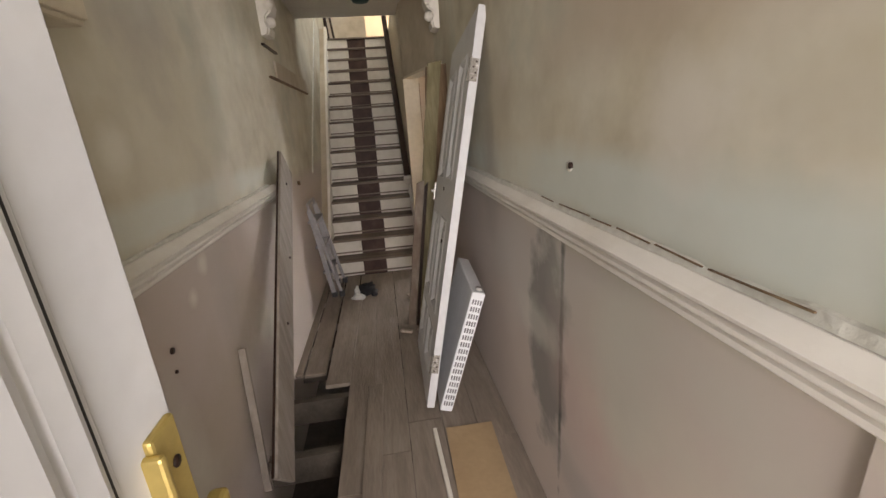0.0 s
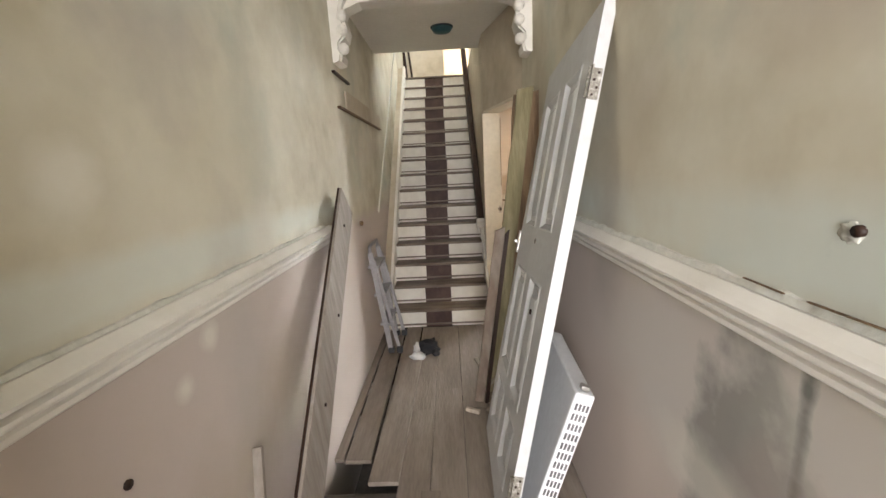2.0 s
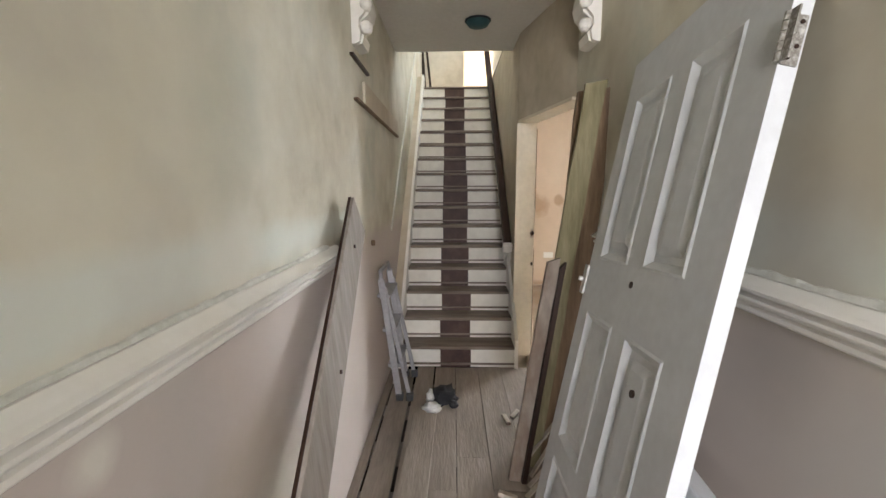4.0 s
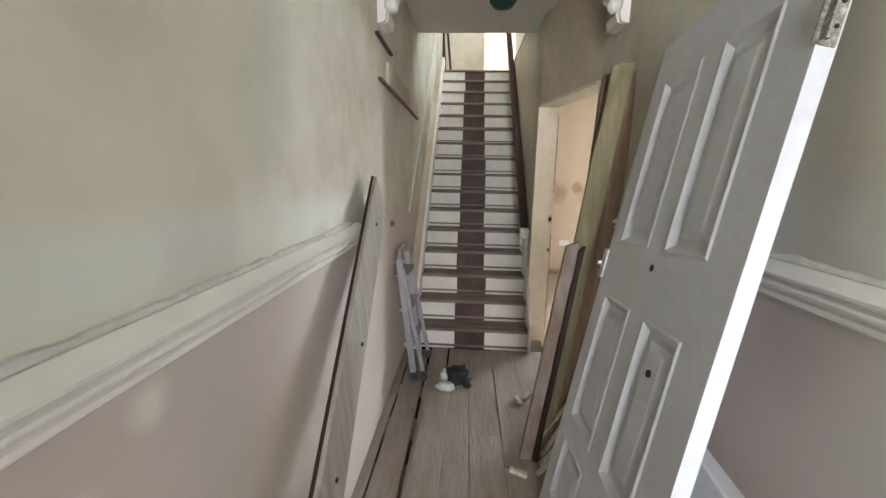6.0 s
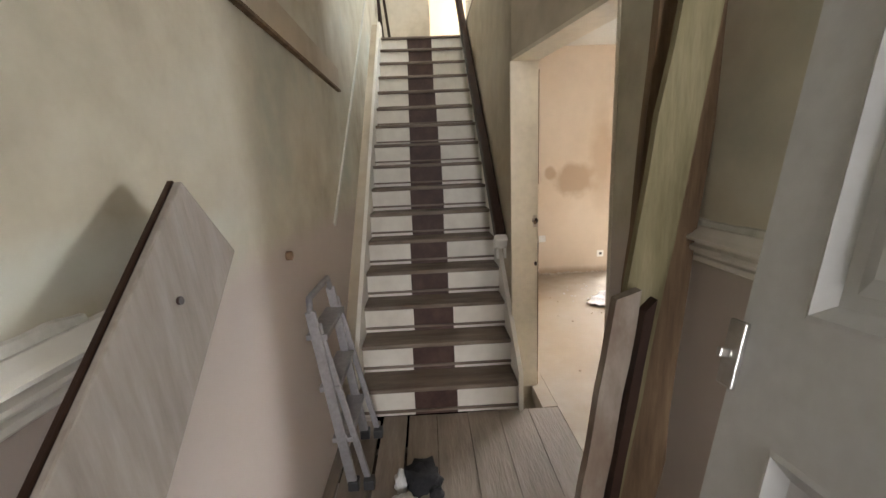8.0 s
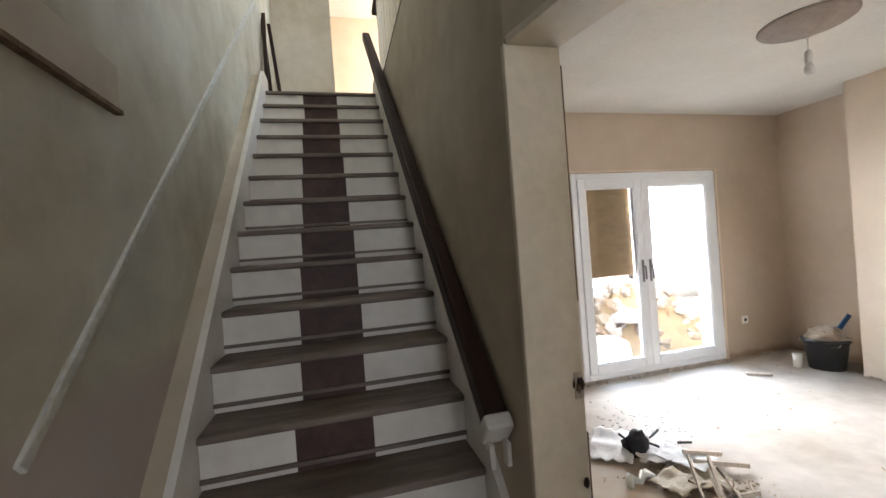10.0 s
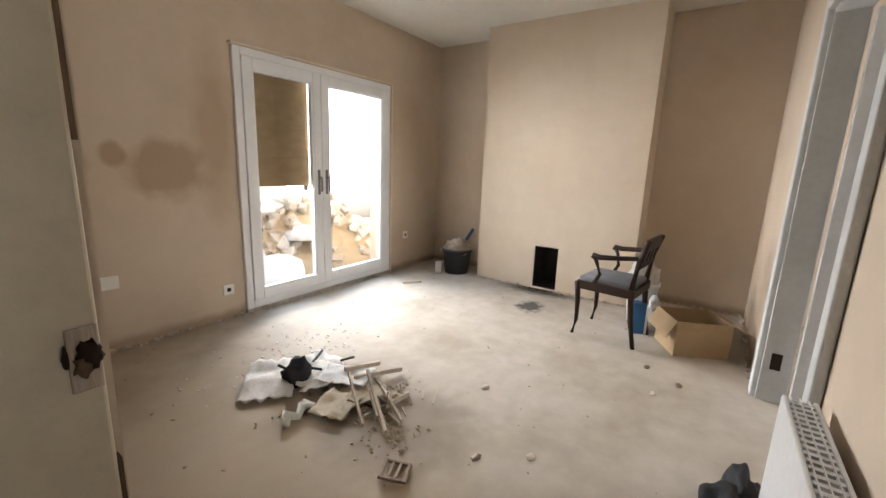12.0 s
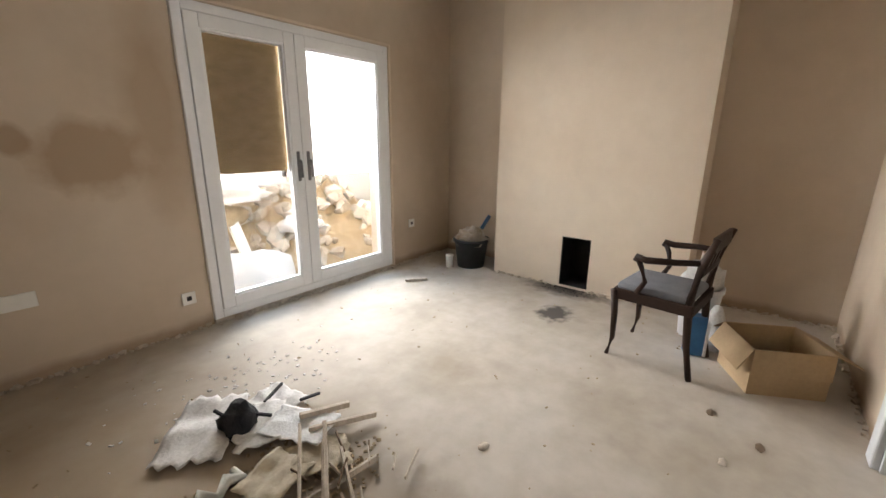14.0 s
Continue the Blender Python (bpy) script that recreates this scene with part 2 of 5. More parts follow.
m_alu = mat("dull_aluminium", [(0.3, 0.29, 0.3), (0.42, 0.41, 0.42)], 0.5, 8, 60, 0.05, metal=0.5)
m_brass = mat("brass", [(0.5, 0.38, 0.12), (0.62, 0.48, 0.17)], 0.4, 8, 60, 0.1, metal=0.7)
m_grille = mat("enamel_white", [(0.72, 0.74, 0.76), (0.78, 0.8, 0.82)], 0.3, 5, 40, 0.03, fine_mix=0.1)
m_hinge = mat("paint_spotted_hinge", [(0.5, 0.49, 0.45), (0.2, 0.18, 0.15), (0.6, 0.58, 0.54)], 0.5, 60, 200, 0.15, metal=0.4)
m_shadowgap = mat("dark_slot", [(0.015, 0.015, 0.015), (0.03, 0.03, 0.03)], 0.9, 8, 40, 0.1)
m_oldboard = mat("grey_weathered_board", [(0.23, 0.195, 0.165), (0.3, 0.26, 0.225), (0.36, 0.32, 0.285)], 0.8, 2.5, 12, 0.2, world_space=False, stretch=(6, 6, 0.8))
m_skirt = mat("worn_skirting", [(0.11, 0.07, 0.045), (0.19, 0.14, 0.105), (0.3, 0.26, 0.215)], 0.8, 4, 20, 0.3, world_space=False, stretch=(2, 2, 0.8))
m_yellow = mat("yellowed_board", [(0.15, 0.125, 0.06), (0.21, 0.18, 0.095), (0.29, 0.25, 0.15)], 0.75, 4, 20, 0.3, world_space=False, stretch=(6, 6, 0.8))
m_brown = mat("rough_brown_timber", [(0.09, 0.055, 0.03), (0.16, 0.1, 0.055), (0.24, 0.16, 0.09)], 0.8, 4, 20, 0.4, world_space=False, stretch=(7, 7, 0.7))
m_lath = mat("old_lath", [(0.42, 0.35, 0.27), (0.58, 0.5, 0.41)], 0.85, 5, 30, 0.3, world_space=False, stretch=(6, 6, 0.8))
m_cloth_b = mat("black_cloth", [(0.012, 0.012, 0.014), (0.03, 0.03, 0.033)], 0.9, 12, 80, 0.4)
m_cloth_w = mat("white_cloth", [(0.6, 0.6, 0.6), (0.75, 0.75, 0.74)], 0.85, 12, 80, 0.3)
m_seat = mat("grey_seat_fabric", [(0.14, 0.145, 0.16), (0.2, 0.205, 0.22)], 0.9, 8, 160, 0.3)
m_card = mat("corrugated_cardboard", [(0.36, 0.25, 0.14), (0.43, 0.31, 0.18)], 0.85, 4, 50, 0.1, fine_mix=0.15)
m_paper = mat("crumpled_paper", [(0.6, 0.58, 0.55), (0.74, 0.72, 0.7)], 0.8, 14, 60, 0.3)
m_scrap = mat("torn_lining_paper", [(0.36, 0.3, 0.21), (0.5, 0.43, 0.32)], 0.85, 14, 60, 0.3)
m_blue = mat("blue_plastic", [(0.015, 0.1, 0.26), (0.025, 0.15, 0.36)], 0.4, 6, 50, 0.1)
m_tub = mat("black_plastic_tub", [(0.02, 0.022, 0.024), (0.05, 0.05, 0.052)], 0.5, 6, 50, 0.15)
m_osb = mat("chipboard", [(0.26, 0.17, 0.07), (0.36, 0.24, 0.11), (0.44, 0.31, 0.16)], 0.8, 9, 45, 0.2, stretch=(1, 1, 2), contrast=0.4)
m_rubble = mat("rubble", [(0.34, 0.25, 0.17), (0.52, 0.47, 0.41), (0.66, 0.63, 0.58)], 0.9, 3, 30, 0.4, world_space=False)
m_spoil = mat("sandy_spoil", [(0.3, 0.22, 0.13), (0.46, 0.37, 0.25)], 0.95, 5, 40, 0.5)
m_yard = mat("pale_concrete_yard", [(0.5, 0.47, 0.43), (0.62, 0.6, 0.56)], 0.9, 2, 30, 0.3)
m_render = mat("white_rendered_wall", [(0.76, 0.75, 0.72), (0.82, 0.81, 0.79)], 0.85, 2, 30, 0.15, fine_mix=0.1)
m_rose = mat("brown_ceiling_rose", [(0.3, 0.24, 0.2), (0.42, 0.35, 0.3)], 0.6, 6, 40, 0.2)
m_bulb = mat("milky_bulb", [(0.75, 0.75, 0.72), (0.8, 0.8, 0.78)], 0.2, 3, 30, 0)
m_teal = mat("dark_teal_plastic", [(0.01, 0.05, 0.055), (0.02, 0.08, 0.085)], 0.5, 6, 40, 0.1)
m_spade = mat("rusty_spade_blade", [(0.16, 0.11, 0.07), (0.25, 0.18, 0.12)], 0.6, 8, 40, 0.2, metal=0.4)
m_socket = mat("socket_plastic", [(0.78, 0.77, 0.72), (0.82, 0.81, 0.77)], 0.35, 3, 30, 0, fine_mix=0.05)
glass = bpy.data.materials.new("window_glass")
glass.use_nodes = True
gb = glass.node_tree.nodes["Principled BSDF"]
gb.inputs["Roughness"].default_value, gb.inputs["Transmission Weight"].default_value, gb.inputs["IOR"].default_value = 0.0, 1.0, 1.45


# ---- mesh helpers ----
def mesh_ob(name, bm, m, base=None, parent=None, smooth=False):
    me = bpy.data.meshes.new(name)
    bmesh.ops.recalc_face_normals(bm, faces=bm.faces)
    for f in bm.faces:
        f.smooth = smooth
    bm.to_mesh(me)
    bm.free()
    me.materials.append(m)
    ob = new(name, me)
    if parent is not None:
        ob.parent = parent
        if base is None:
            base = tuple(parent.get("base", (0, 0, 0)))
        ob.matrix_parent_inverse = Matrix.Translation(-Vector(base))
    return ob


def add_box(bm, m4, sx, sy, sz, bevel=0.0):
    """A box of that size centred on the pose m4."""
    r = bmesh.ops.create_cube(bm, size=1, matrix=m4 @ Matrix.Diagonal((sx, sy, sz, 1)))
    if bevel:
        es = list({e for v in r["verts"] for e in v.link_edges})
        bmesh.ops.bevel(bm, geom=es, offset=bevel, segments=2, affect="EDGES", profile=0.5)


def block(name, x0, x1, y0, y1, z0, z1, m, parent=None, bevel=0.0):
    bm = bmesh.new()
    add_box(bm, Matrix.Translation(((x0 + x1) / 2, (y0 + y1) / 2, (z0 + z1) / 2)), x1 - x0, y1 - y0, z1 - z0, bevel)
    return mesh_ob(name, bm, m, parent=parent)


def along(p, q, up=(0, 0, 1)):
    """Pose at the middle of p and q with z along the line and x near 'up'."""
    p, q = Vector(p), Vector(q)
    z = (q - p).normalized()
    y = z.cross(Vector(up)).normalized()
    x = y.cross(z)
    m4 = Matrix((x, y, z)).transposed().to_4x4()
    m4.translation = (p + q) / 2
    return m4, (q - p).length


def add_bar(bm, p, q, w, d, up=(0, 0, 1), bevel=0.0):
    m4, n = along(p, q, up)
    add_box(bm, m4, w, d, n, bevel)


def bar(name, p, q, w, d, m, parent=None, up=(0, 0, 1), bevel=0.0):
    bm = bmesh.new()
    add_bar(bm, p, q, w, d, up, bevel)
    return mesh_ob(name, bm, m, parent=parent)


def add_tube(bm, pts, r, seg=8):
    rings = []
    for i, p in enumerate(pts):
        a, b = Vector(pts[max(0, i - 1)]), Vector(pts[min(len(pts) - 1, i + 1)])
        z = (b - a).normalized()
        x = z.orthogonal().normalized() if abs(z.z) > 0.99 else z.cross(Vector((0, 0, 1))).normalized()
        y = z.cross(x)
        rad = r[i] if isinstance(r, (list, tuple)) else r
        rings.append([bm.verts.new(Vector(p) + rad * (math.cos(2 * math.pi * k / seg) * x + math.sin(2 * math.pi * k / seg) * y)) for k in range(seg)])
    for a, b in zip(rings, rings[1:]):
        for k in range(seg):
            bm.faces.new((a[k], a[(k + 1) % seg], b[(k + 1) % seg], b[k]))
    bm.faces.new(rings[0]), bm.faces.new(rings[-1][::-1])


def tube(name, pts, r, m, parent=None, seg=8):
    bm = bmesh.new()
    add_tube(bm, pts, r, seg)
    return mesh_ob(name, bm, m, parent=parent, smooth=True)


def lathe(name, centre, profile, m, parent=None, seg=32):
    bm = bmesh.new()
    c = Vector(centre)
    rings = [[bm.verts.new(c + Vector((r * math.cos(2 * math.pi * k / seg), r * math.sin(2 * math.pi * k / seg), z))) for k in range(seg)] for r, z in profile]
    for a, b in zip(rings, rings[1:]):
        for k in range(seg):
            bm.faces.new((a[k], a[(k + 1) % seg], b[(k + 1) % seg], b[k]))
    bm.faces.new(rings[0]), bm.faces.new(rings[-1][::-1])
    return mesh_ob(name, bm, m, parent=parent, smooth=True)


def extrude_profile(name, profile, axis_pts, m, parent=None):
    """A profile of (out, up) swept from one point to another; out is given as a vector."""
    bm = bmesh.new()
    p, q, out = (Vector(v) for v in axis_pts)
    up = Vector((0, 0, 1))
    a = [bm.verts.new(p + out * o + up * u) for o, u in profile]
    b = [bm.verts.new(q + out * o + up * u) for o, u in profile]
    n = len(profile)
    for k in range(n):
        bm.faces.new((a[k], a[(k + 1) % n], b[(k + 1) % n], b[k]))
    bm.faces.new(a), bm.faces.new(b[::-1])
    return mesh_ob(name, bm, m, parent=parent)


def blob(name, centre, size, m, parent=None, rough=0.3, freq=3.0, sub=3, flat=True, seed=0):
    """An uneven lump resting with its flat base at centre's height."""
    bm = bmesh.new()
    bmesh.ops.create_icosphere(bm, subdivisions=sub, radius=1)
    for v in bm.verts:
        n = noise.noise(v.co * freq + Vector((seed * 7.3, seed * 3.1, 0)))
        v.co *= 1 + rough * n
        z = max(v.co.z, -0.25) if flat else v.co.z
        v.co = Vector((centre[0] + v.co.x * size[0], centre[1] + v.co.y * size[1], centre[2] + (z + (0.25 if flat else 0)) * size[2]))
    return mesh_ob(name, bm, m, parent=parent, smooth=True)


def thing(name, base, label, category, group="", kind=""):
    ob = new(name)
    ob.location = base
    ob["base"] = base
    ob.empty_display_size = 0.1
    return tagged(ob, label, category, group, kind)


def structure(ob, label, category=""):
    return tagged(ob, label, category, kind="structure")


def wall_holes(name, axis, at, thick, u0, u1, z0, z1, holes, m, label):
    """A wall at 'at' .. at+thick across the axis, from u0 to u1, with rectangular openings (a, b, low, high)."""
    bm = bmesh.new()
    us = sorted({u0, u1, *[h[0] for h in holes], *[h[1] for h in holes]})
    for a, b in zip(us, us[1:]):
        spans, z = [], z0
        for h in sorted((h for h in holes if h[0] < b and h[1] > a), key=lambda h: h[2]):
            if h[2] > z:
                spans.append((z, h[2]))
            z = h[3]
        if z < z1:
            spans.append((z, z1))
        for lo, hi in spans:
            c = ((a + b) / 2, (lo + hi) / 2)
            if axis == "x":
                add_box(bm, Matrix.Translation((at + thick / 2, c[0], c[1])), abs(thick), b - a, hi - lo)
            else:
                add_box(bm, Matrix.Translation((c[0], at + thick / 2, c[1])), b - a, abs(thick), hi - lo)
    bmesh.ops.remove_doubles(bm, verts=bm.verts, dist=1e-5)
    seen, inner = {}, []
    for f in bm.faces:
        k = tuple(round(v, 4) for v in f.calc_center_median())
        if k in seen:
            inner += [f, seen[k]]
        seen[k] = f
    bmesh.ops.delete(bm, geom=list(set(inner)), context="FACES_ONLY")
    return structure(mesh_ob(name, bm, m), label, "wall")


# ---- structure: hall ----
DOOR_A, DOOR_B, DOOR_H = 4.13, 5.0, 2.0
ALC = 5.12
wall_holes("wall_hall_left", "x", HALL_L, -0.2, 0.0, 11.6, -0.6, 5.4, [], m_hall, "stained old beige plaster wall of the hall")
wall_holes("wall_hall_right", "x", HALL_R, 0.09, 0.08, DOOR_A, -0.6, 2.93, [], m_hall, "stained beige and pink plaster hall wall")
wall_holes("wall_stair_right", "x", STAIR_R, 0.148, DOOR_B, 9.3, -0.6, UP, [], m_stairwall, "dull plaster wall beside the stairs")
bm = bmesh.new()
corners = [(STAIR_R, DOOR_B), (HALL_R, DOOR_A), (HALL_R + 0.09, DOOR_A), (STAIR_R + 0.16, DOOR_B)]
va = [bm.verts.new((x, y, DOOR_H)) for x, y in corners]
vb = [bm.verts.new((x, y, UP)) for x, y in corners]
for k in range(4):
    bm.faces.new((va[k], va[(k + 1) % 4], vb[(k + 1) % 4], vb[k]))
bm.faces.new(va), bm.faces.new(vb[::-1])
structure(mesh_ob("door_head", bm, m_stairwall), "plastered wall over the doorway", "wall")
# the upper opening is unseen, added to let more light into the hall
wall_holes("wall_front", "y", 0.76, -0.24, HALL_L, HALL_R, -0.3, 2.93, [(0.0, 0.74, -0.05, 2.1), (0.0, 0.74, 2.2, 2.85)], m_hall, "front wall with the open entrance and an added light opening")
structure(block("ceiling_hall_front", HALL_L, HALL_R, 0.08, ARCH_Y, 2.93, 3.0, m_white_ceiling), "plain hall ceiling", "ceiling")
structure(block("ceiling_hall_rear", HALL_L, STAIR_R + 0.2, ARCH_Y + 0.001, 5.42, CEIL, UP, m_white_ceiling), "plain white ceiling before the stairs", "ceiling")

# arch across the hall with corbels
arch = thing("hall_arch", (0.1, ARCH_Y, 2.2), "cream painted plaster arch with moulded corbels", "arch", kind="structure")
bm = bmesh.new()
span = (HALL_L, HALL_R)
N = 14
prof = []
for i in range(N + 1):
    x = span[0] + (span[1] - span[0]) * i / N
    e = min(x - span[0], span[1] - x)
    drop = 0.0 if e > 0.22 else (1 - math.sqrt(max(0, 1 - (1 - e / 0.22) ** 2))) * 0.2
    prof.append((x, 2.56 - drop))
for y0, y1, dz in ((ARCH_Y, ARCH_Y + 0.13, 0.0),):
    va = [bm.verts.new((x, y0, z)) for x, z in prof] + [bm.verts.new((x, y0, 2.93)) for x, z in reversed(prof)]
    vb = [bm.verts.new((v.co.x, y1, v.co.z)) for v in va]
    n = len(va)
    for k in range(N):
        a, b = k, k + 1
        bm.faces.new((va[a], va[b], va[n - 1 - b], va[n - 1 - a]))
        bm.faces.new((vb[a], vb[b], vb[n - 1 - b], vb[n - 1 - a]))
        bm.faces.new((va[a], va[b], vb[b], vb[a]))
mesh_ob("lintel", bm, m_trim, parent=arch)
for z, d, h in ((2.6, 0.03, 0.035), (2.66, 0.05, 0.03), (2.72, 0.02, 0.02)):
    block("moulding", span[0] + 0.16, span[1] - 0.16, ARCH_Y - d, ARCH_Y - 0.002, z, z + h, m_trim, arch, 0.008)


def corbel(x_wall, side):
    """Scrolled bracket under the arch; side +1 faces right."""
    bm = bmesh.new()
    prof = [(0, 0.62), (0.15, 0.62), (0.15, 0.55), (0.12, 0.53), (0.13, 0.47), (0.12, 0.4), (0.085, 0.35), (0.07, 0.3), (0.09, 0.25), (0.1, 0.2), (0.085, 0.15), (0.05, 0.12), (0.045, 0.08), (0.06, 0.05), (0.05, 0.01), (0.02, 0.0), (0, 0)]
    for y0, y1, k in ((ARCH_Y - 0.05, ARCH_Y + 0.1, 1.0), (ARCH_Y - 0.075, ARCH_Y - 0.05, 0.8)):
        a = [bm.verts.new((x_wall + side * o * k, y0, 2.19 + u)) for o, u in prof]
        b = [bm.verts.new((x_wall + side * o * k, y1, 2.19 + u)) for o, u in prof]
        for i in range(len(prof) - 1):
            bm.faces.new((a[i], a[i + 1], b[i + 1], b[i]))
        bm.faces.new(a), bm.faces.new(b[::-1])
    for z in (2.27, 2.38, 2.46):
        bmesh.ops.create_uvsphere(bm, u_segments=10, v_segments=6, radius=0.035, matrix=Matrix.Translation((x_wall + side * 0.075, ARCH_Y - 0.06, z)))
    add_box(bm, Matrix.Translation((x_wall + side * 0.09, ARCH_Y - 0.01, 2.83)), 0.18, 0.2, 0.06, 0.01)
    return mesh_ob("corbel", bm, m_trim, parent=arch)


corbel(HALL_L, 1)
corbel(HALL_R, -1)

# dado rails
dado = [(0, 0), (0.014, 0.0), (0.02, 0.006), (0.02, 0.016), (0.012, 0.02), (0.012, 0.025), (0.03, 0.03), (0.036, 0.037), (0.036, 0.044), (0.024, 0.05), (0.022, 0.055), (0.044, 0.06), (0.047, 0.068), (0.034, 0.076), (0.014, 0.092), (0.0, 0.094)]
structure(extrude_profile("dado_rail_left", dado, ((HALL_L, 0.5, 1.122), (HALL_L, 3.3, 1.122), (1, 0, 0)), m_trim), "chipped cream painted moulded dado rail", "dado rail")
structure(extrude_profile("dado_rail_right", dado, ((HALL_R, 0.5, 1.155), (HALL_R, ARCH_Y - 0.05, 1.155), (-1, 0, 0)), m_trim), "chipped cream painted moulded dado rail", "dado rail")


def plaster_ridge(name, x, side, z0, y0, y1, high, seed):
    """A ragged ridge of filler left above a rail; side points into the hall."""
    bm = bmesh.new()
    n = int((y1 - y0) / 0.02)
    prev = None
    for k in range(n + 1):
        y = y0 + (y1 - y0) * k / n
        h = high * (0.55 + 0.5 * noise.noise(Vector((y * 3.1, seed, 0))) + 0.3 * noise.noise(Vector((y * 17, seed, 4))))
        d = 0.007 + 0.003 * noise.noise(Vector((y * 9, seed, 8)))
        h = max(h, 0.003)
        ring = [bm.verts.new(v) for v in ((x - side * 0.002, y, z0), (x + side * (d + 0.004), y, z0), (x + side * d, y, z0 + h * 0.8), (x - side * 0.002, y, z0 + h))]
        if prev:
            for i in range(4):
                bm.faces.new((prev[i], prev[(i + 1) % 4], ring[(i + 1) % 4], ring[i]))
        else:
            bm.faces.new(ring)
        prev = ring
    bm.faces.new(prev[::-1])
    return structure(mesh_ob(name, bm, m_filler), "ragged pale filler ridge above the dado rail", "trim")


plaster_ridge("filler_ridge_right", HALL_R, -1, 1.249, 0.763, ARCH_Y - 0.06, 0.03, 1)
plaster_ridge("filler_ridge_left", HALL_L, 1, 1.216, 0.763, 3.2, 0.022, 5)
bm = bmesh.new()
y = 0.85
while y < 1.75:
    n = random.uniform(0.05, 0.2)
    add_bar(bm, (HALL_R - 0.011, y, 1.262 + random.uniform(-0.004, 0.006)), (HALL_R - 0.01, y + n, 1.262 + random.uniform(-0.004, 0.006)), 0.0025, 0.004)
    y += n + random.uniform(0.0, 0.05)
structure(mesh_ob("torn_plaster_edge", bm, m_brown), "dark torn plaster crack above the dado rail", "trim")

# boxed ledge on the left wall
structure(block("ledge_board", HALL_L - 0.001, HALL_L + 0.016, 3.98, 5.38, 1.93, 2.06, m_stairwall, bevel=0.006), "plastered ledge board on the stair wall", "trim")
structure(block("ledge_strip", HALL_L - 0.001, HALL_L + 0.02, 3.7, 4.1, 2.12, 2.133, m_dark), "dark wood strip on the wall", "trim")
# dark strip draws the shadow line under the ledge board
structure(block("ledge_underside", HALL_L - 0.001, HALL_L + 0.022, 3.76, 5.38, 1.917, 1.93, m_brown), "dark strip drawn as the shadow under the ledge", "trim")
# the ridge takes a paler material to paint in its highlight
structure(bar("wall_string_ridge", (HALL_L + 0.004, 4.93, 1.12), (HALL_L + 0.004, 9.1, 4.78), 0.03, 0.014, m_filler, up=(0, 1, 0), bevel=0.004), "raised ridge along the stair wall, coloured pale as its highlight", "trim")
for y, z in ((1.73, 0.89), (1.72, 0.82)):
    tagged(tube("wall_fixing", [(HALL_L - 0.01, y, z), (HALL_L + 0.006, y, z)], 0.011 if z > 0.85 else 0.006, m_dark), "small dark plug stub in the plaster", "wall plug", "plugs in the hall wall")
wp = thing("wall_fixing", (HALL_R, 1.568, 1.382), "dark plug in a ring of white filler", "wall plug", "plugs in the hall wall")
blob("filler", (HALL_R, 1.575, 1.382), (0.004, 0.02, 0.016), m_filler, wp, 0.5, 2.0, 3, False, 2)
tube("plug", [(HALL_R + 0.01, 1.563, 1.386), (HALL_R - 0.008, 1.563, 1.386)], 0.009, m_dark, wp)
tagged(tube("wall_fixing", [(HALL_L - 0.01, 4.116, 1.116), (HALL_L + 0.02, 4.116, 1.116)], 0.018, m_brown), "small brown wooden plug in the plaster", "wall plug", "plugs in the hall wall")
mb = thing("meter_box", (HALL_L, 1.3, 1.775), "cream meter box fixed high on the hall wall", "meter box")
block("body", HALL_L, HALL_L + 0.13, 1.02, 1.546, 1.775, 2.3, m_cream, mb, 0.008)
block("lid", HALL_L + 0.13, HALL_L + 0.145, 1.03, 1.536, 1.785, 2.29, m_cream, mb, 0.005)

# entrance door frame
fd = thing("entrance_frame", (0.03, 0.7, 0.0), "white entrance door frame with a black seal and brass keep", "door frame", kind="structure")
block("jamb", 0.001, 0.03, 0.69, 0.764, 0.0, 2.099, m_doorpaint, fd, 0.003)
block("bead", 0.001, 0.034, 0.682, 0.689, 0.0, 2.099, m_doorpaint, fd, 0.002)
block("seal", 0.001, 0.037, 0.674, 0.681, 0.0, 2.099, m_seal, fd)
block("outer_jamb", 0.001, 0.046, 0.64, 0.673, 0.0, 2.099, m_doorpaint, fd, 0.008)
block("outer_jamb", 0.001, 0.054, 0.6, 0.639, 0.0, 2.099, m_doorpaint, fd, 0.01)
block("outer_jamb", 0.001, 0.062, 0.53, 0.599, 0.0, 2.099, m_doorpaint, fd, 0.01)
block("transom", 0.001, 0.739, 0.6, 0.764, 2.101, 2.199, m_doorpaint, fd, 0.006)
block("keep_plate", 0.028, 0.036, 0.722, 0.757, 1.2, 1.325, m_brass, fd, 0.003)
block("keep_box", 0.026, 0.044, 0.715, 0.723, 1.195, 1.315, m_brass, fd, 0.003)
block("keep_lip", 0.024, 0.042, 0.735, 0.793, 1.19, 1.212, m_brass, fd, 0.005)
tube("screw", [(0.035, 0.742, 1.29), (0.0375, 0.742, 1.29)], 0.005, m_dark, fd)

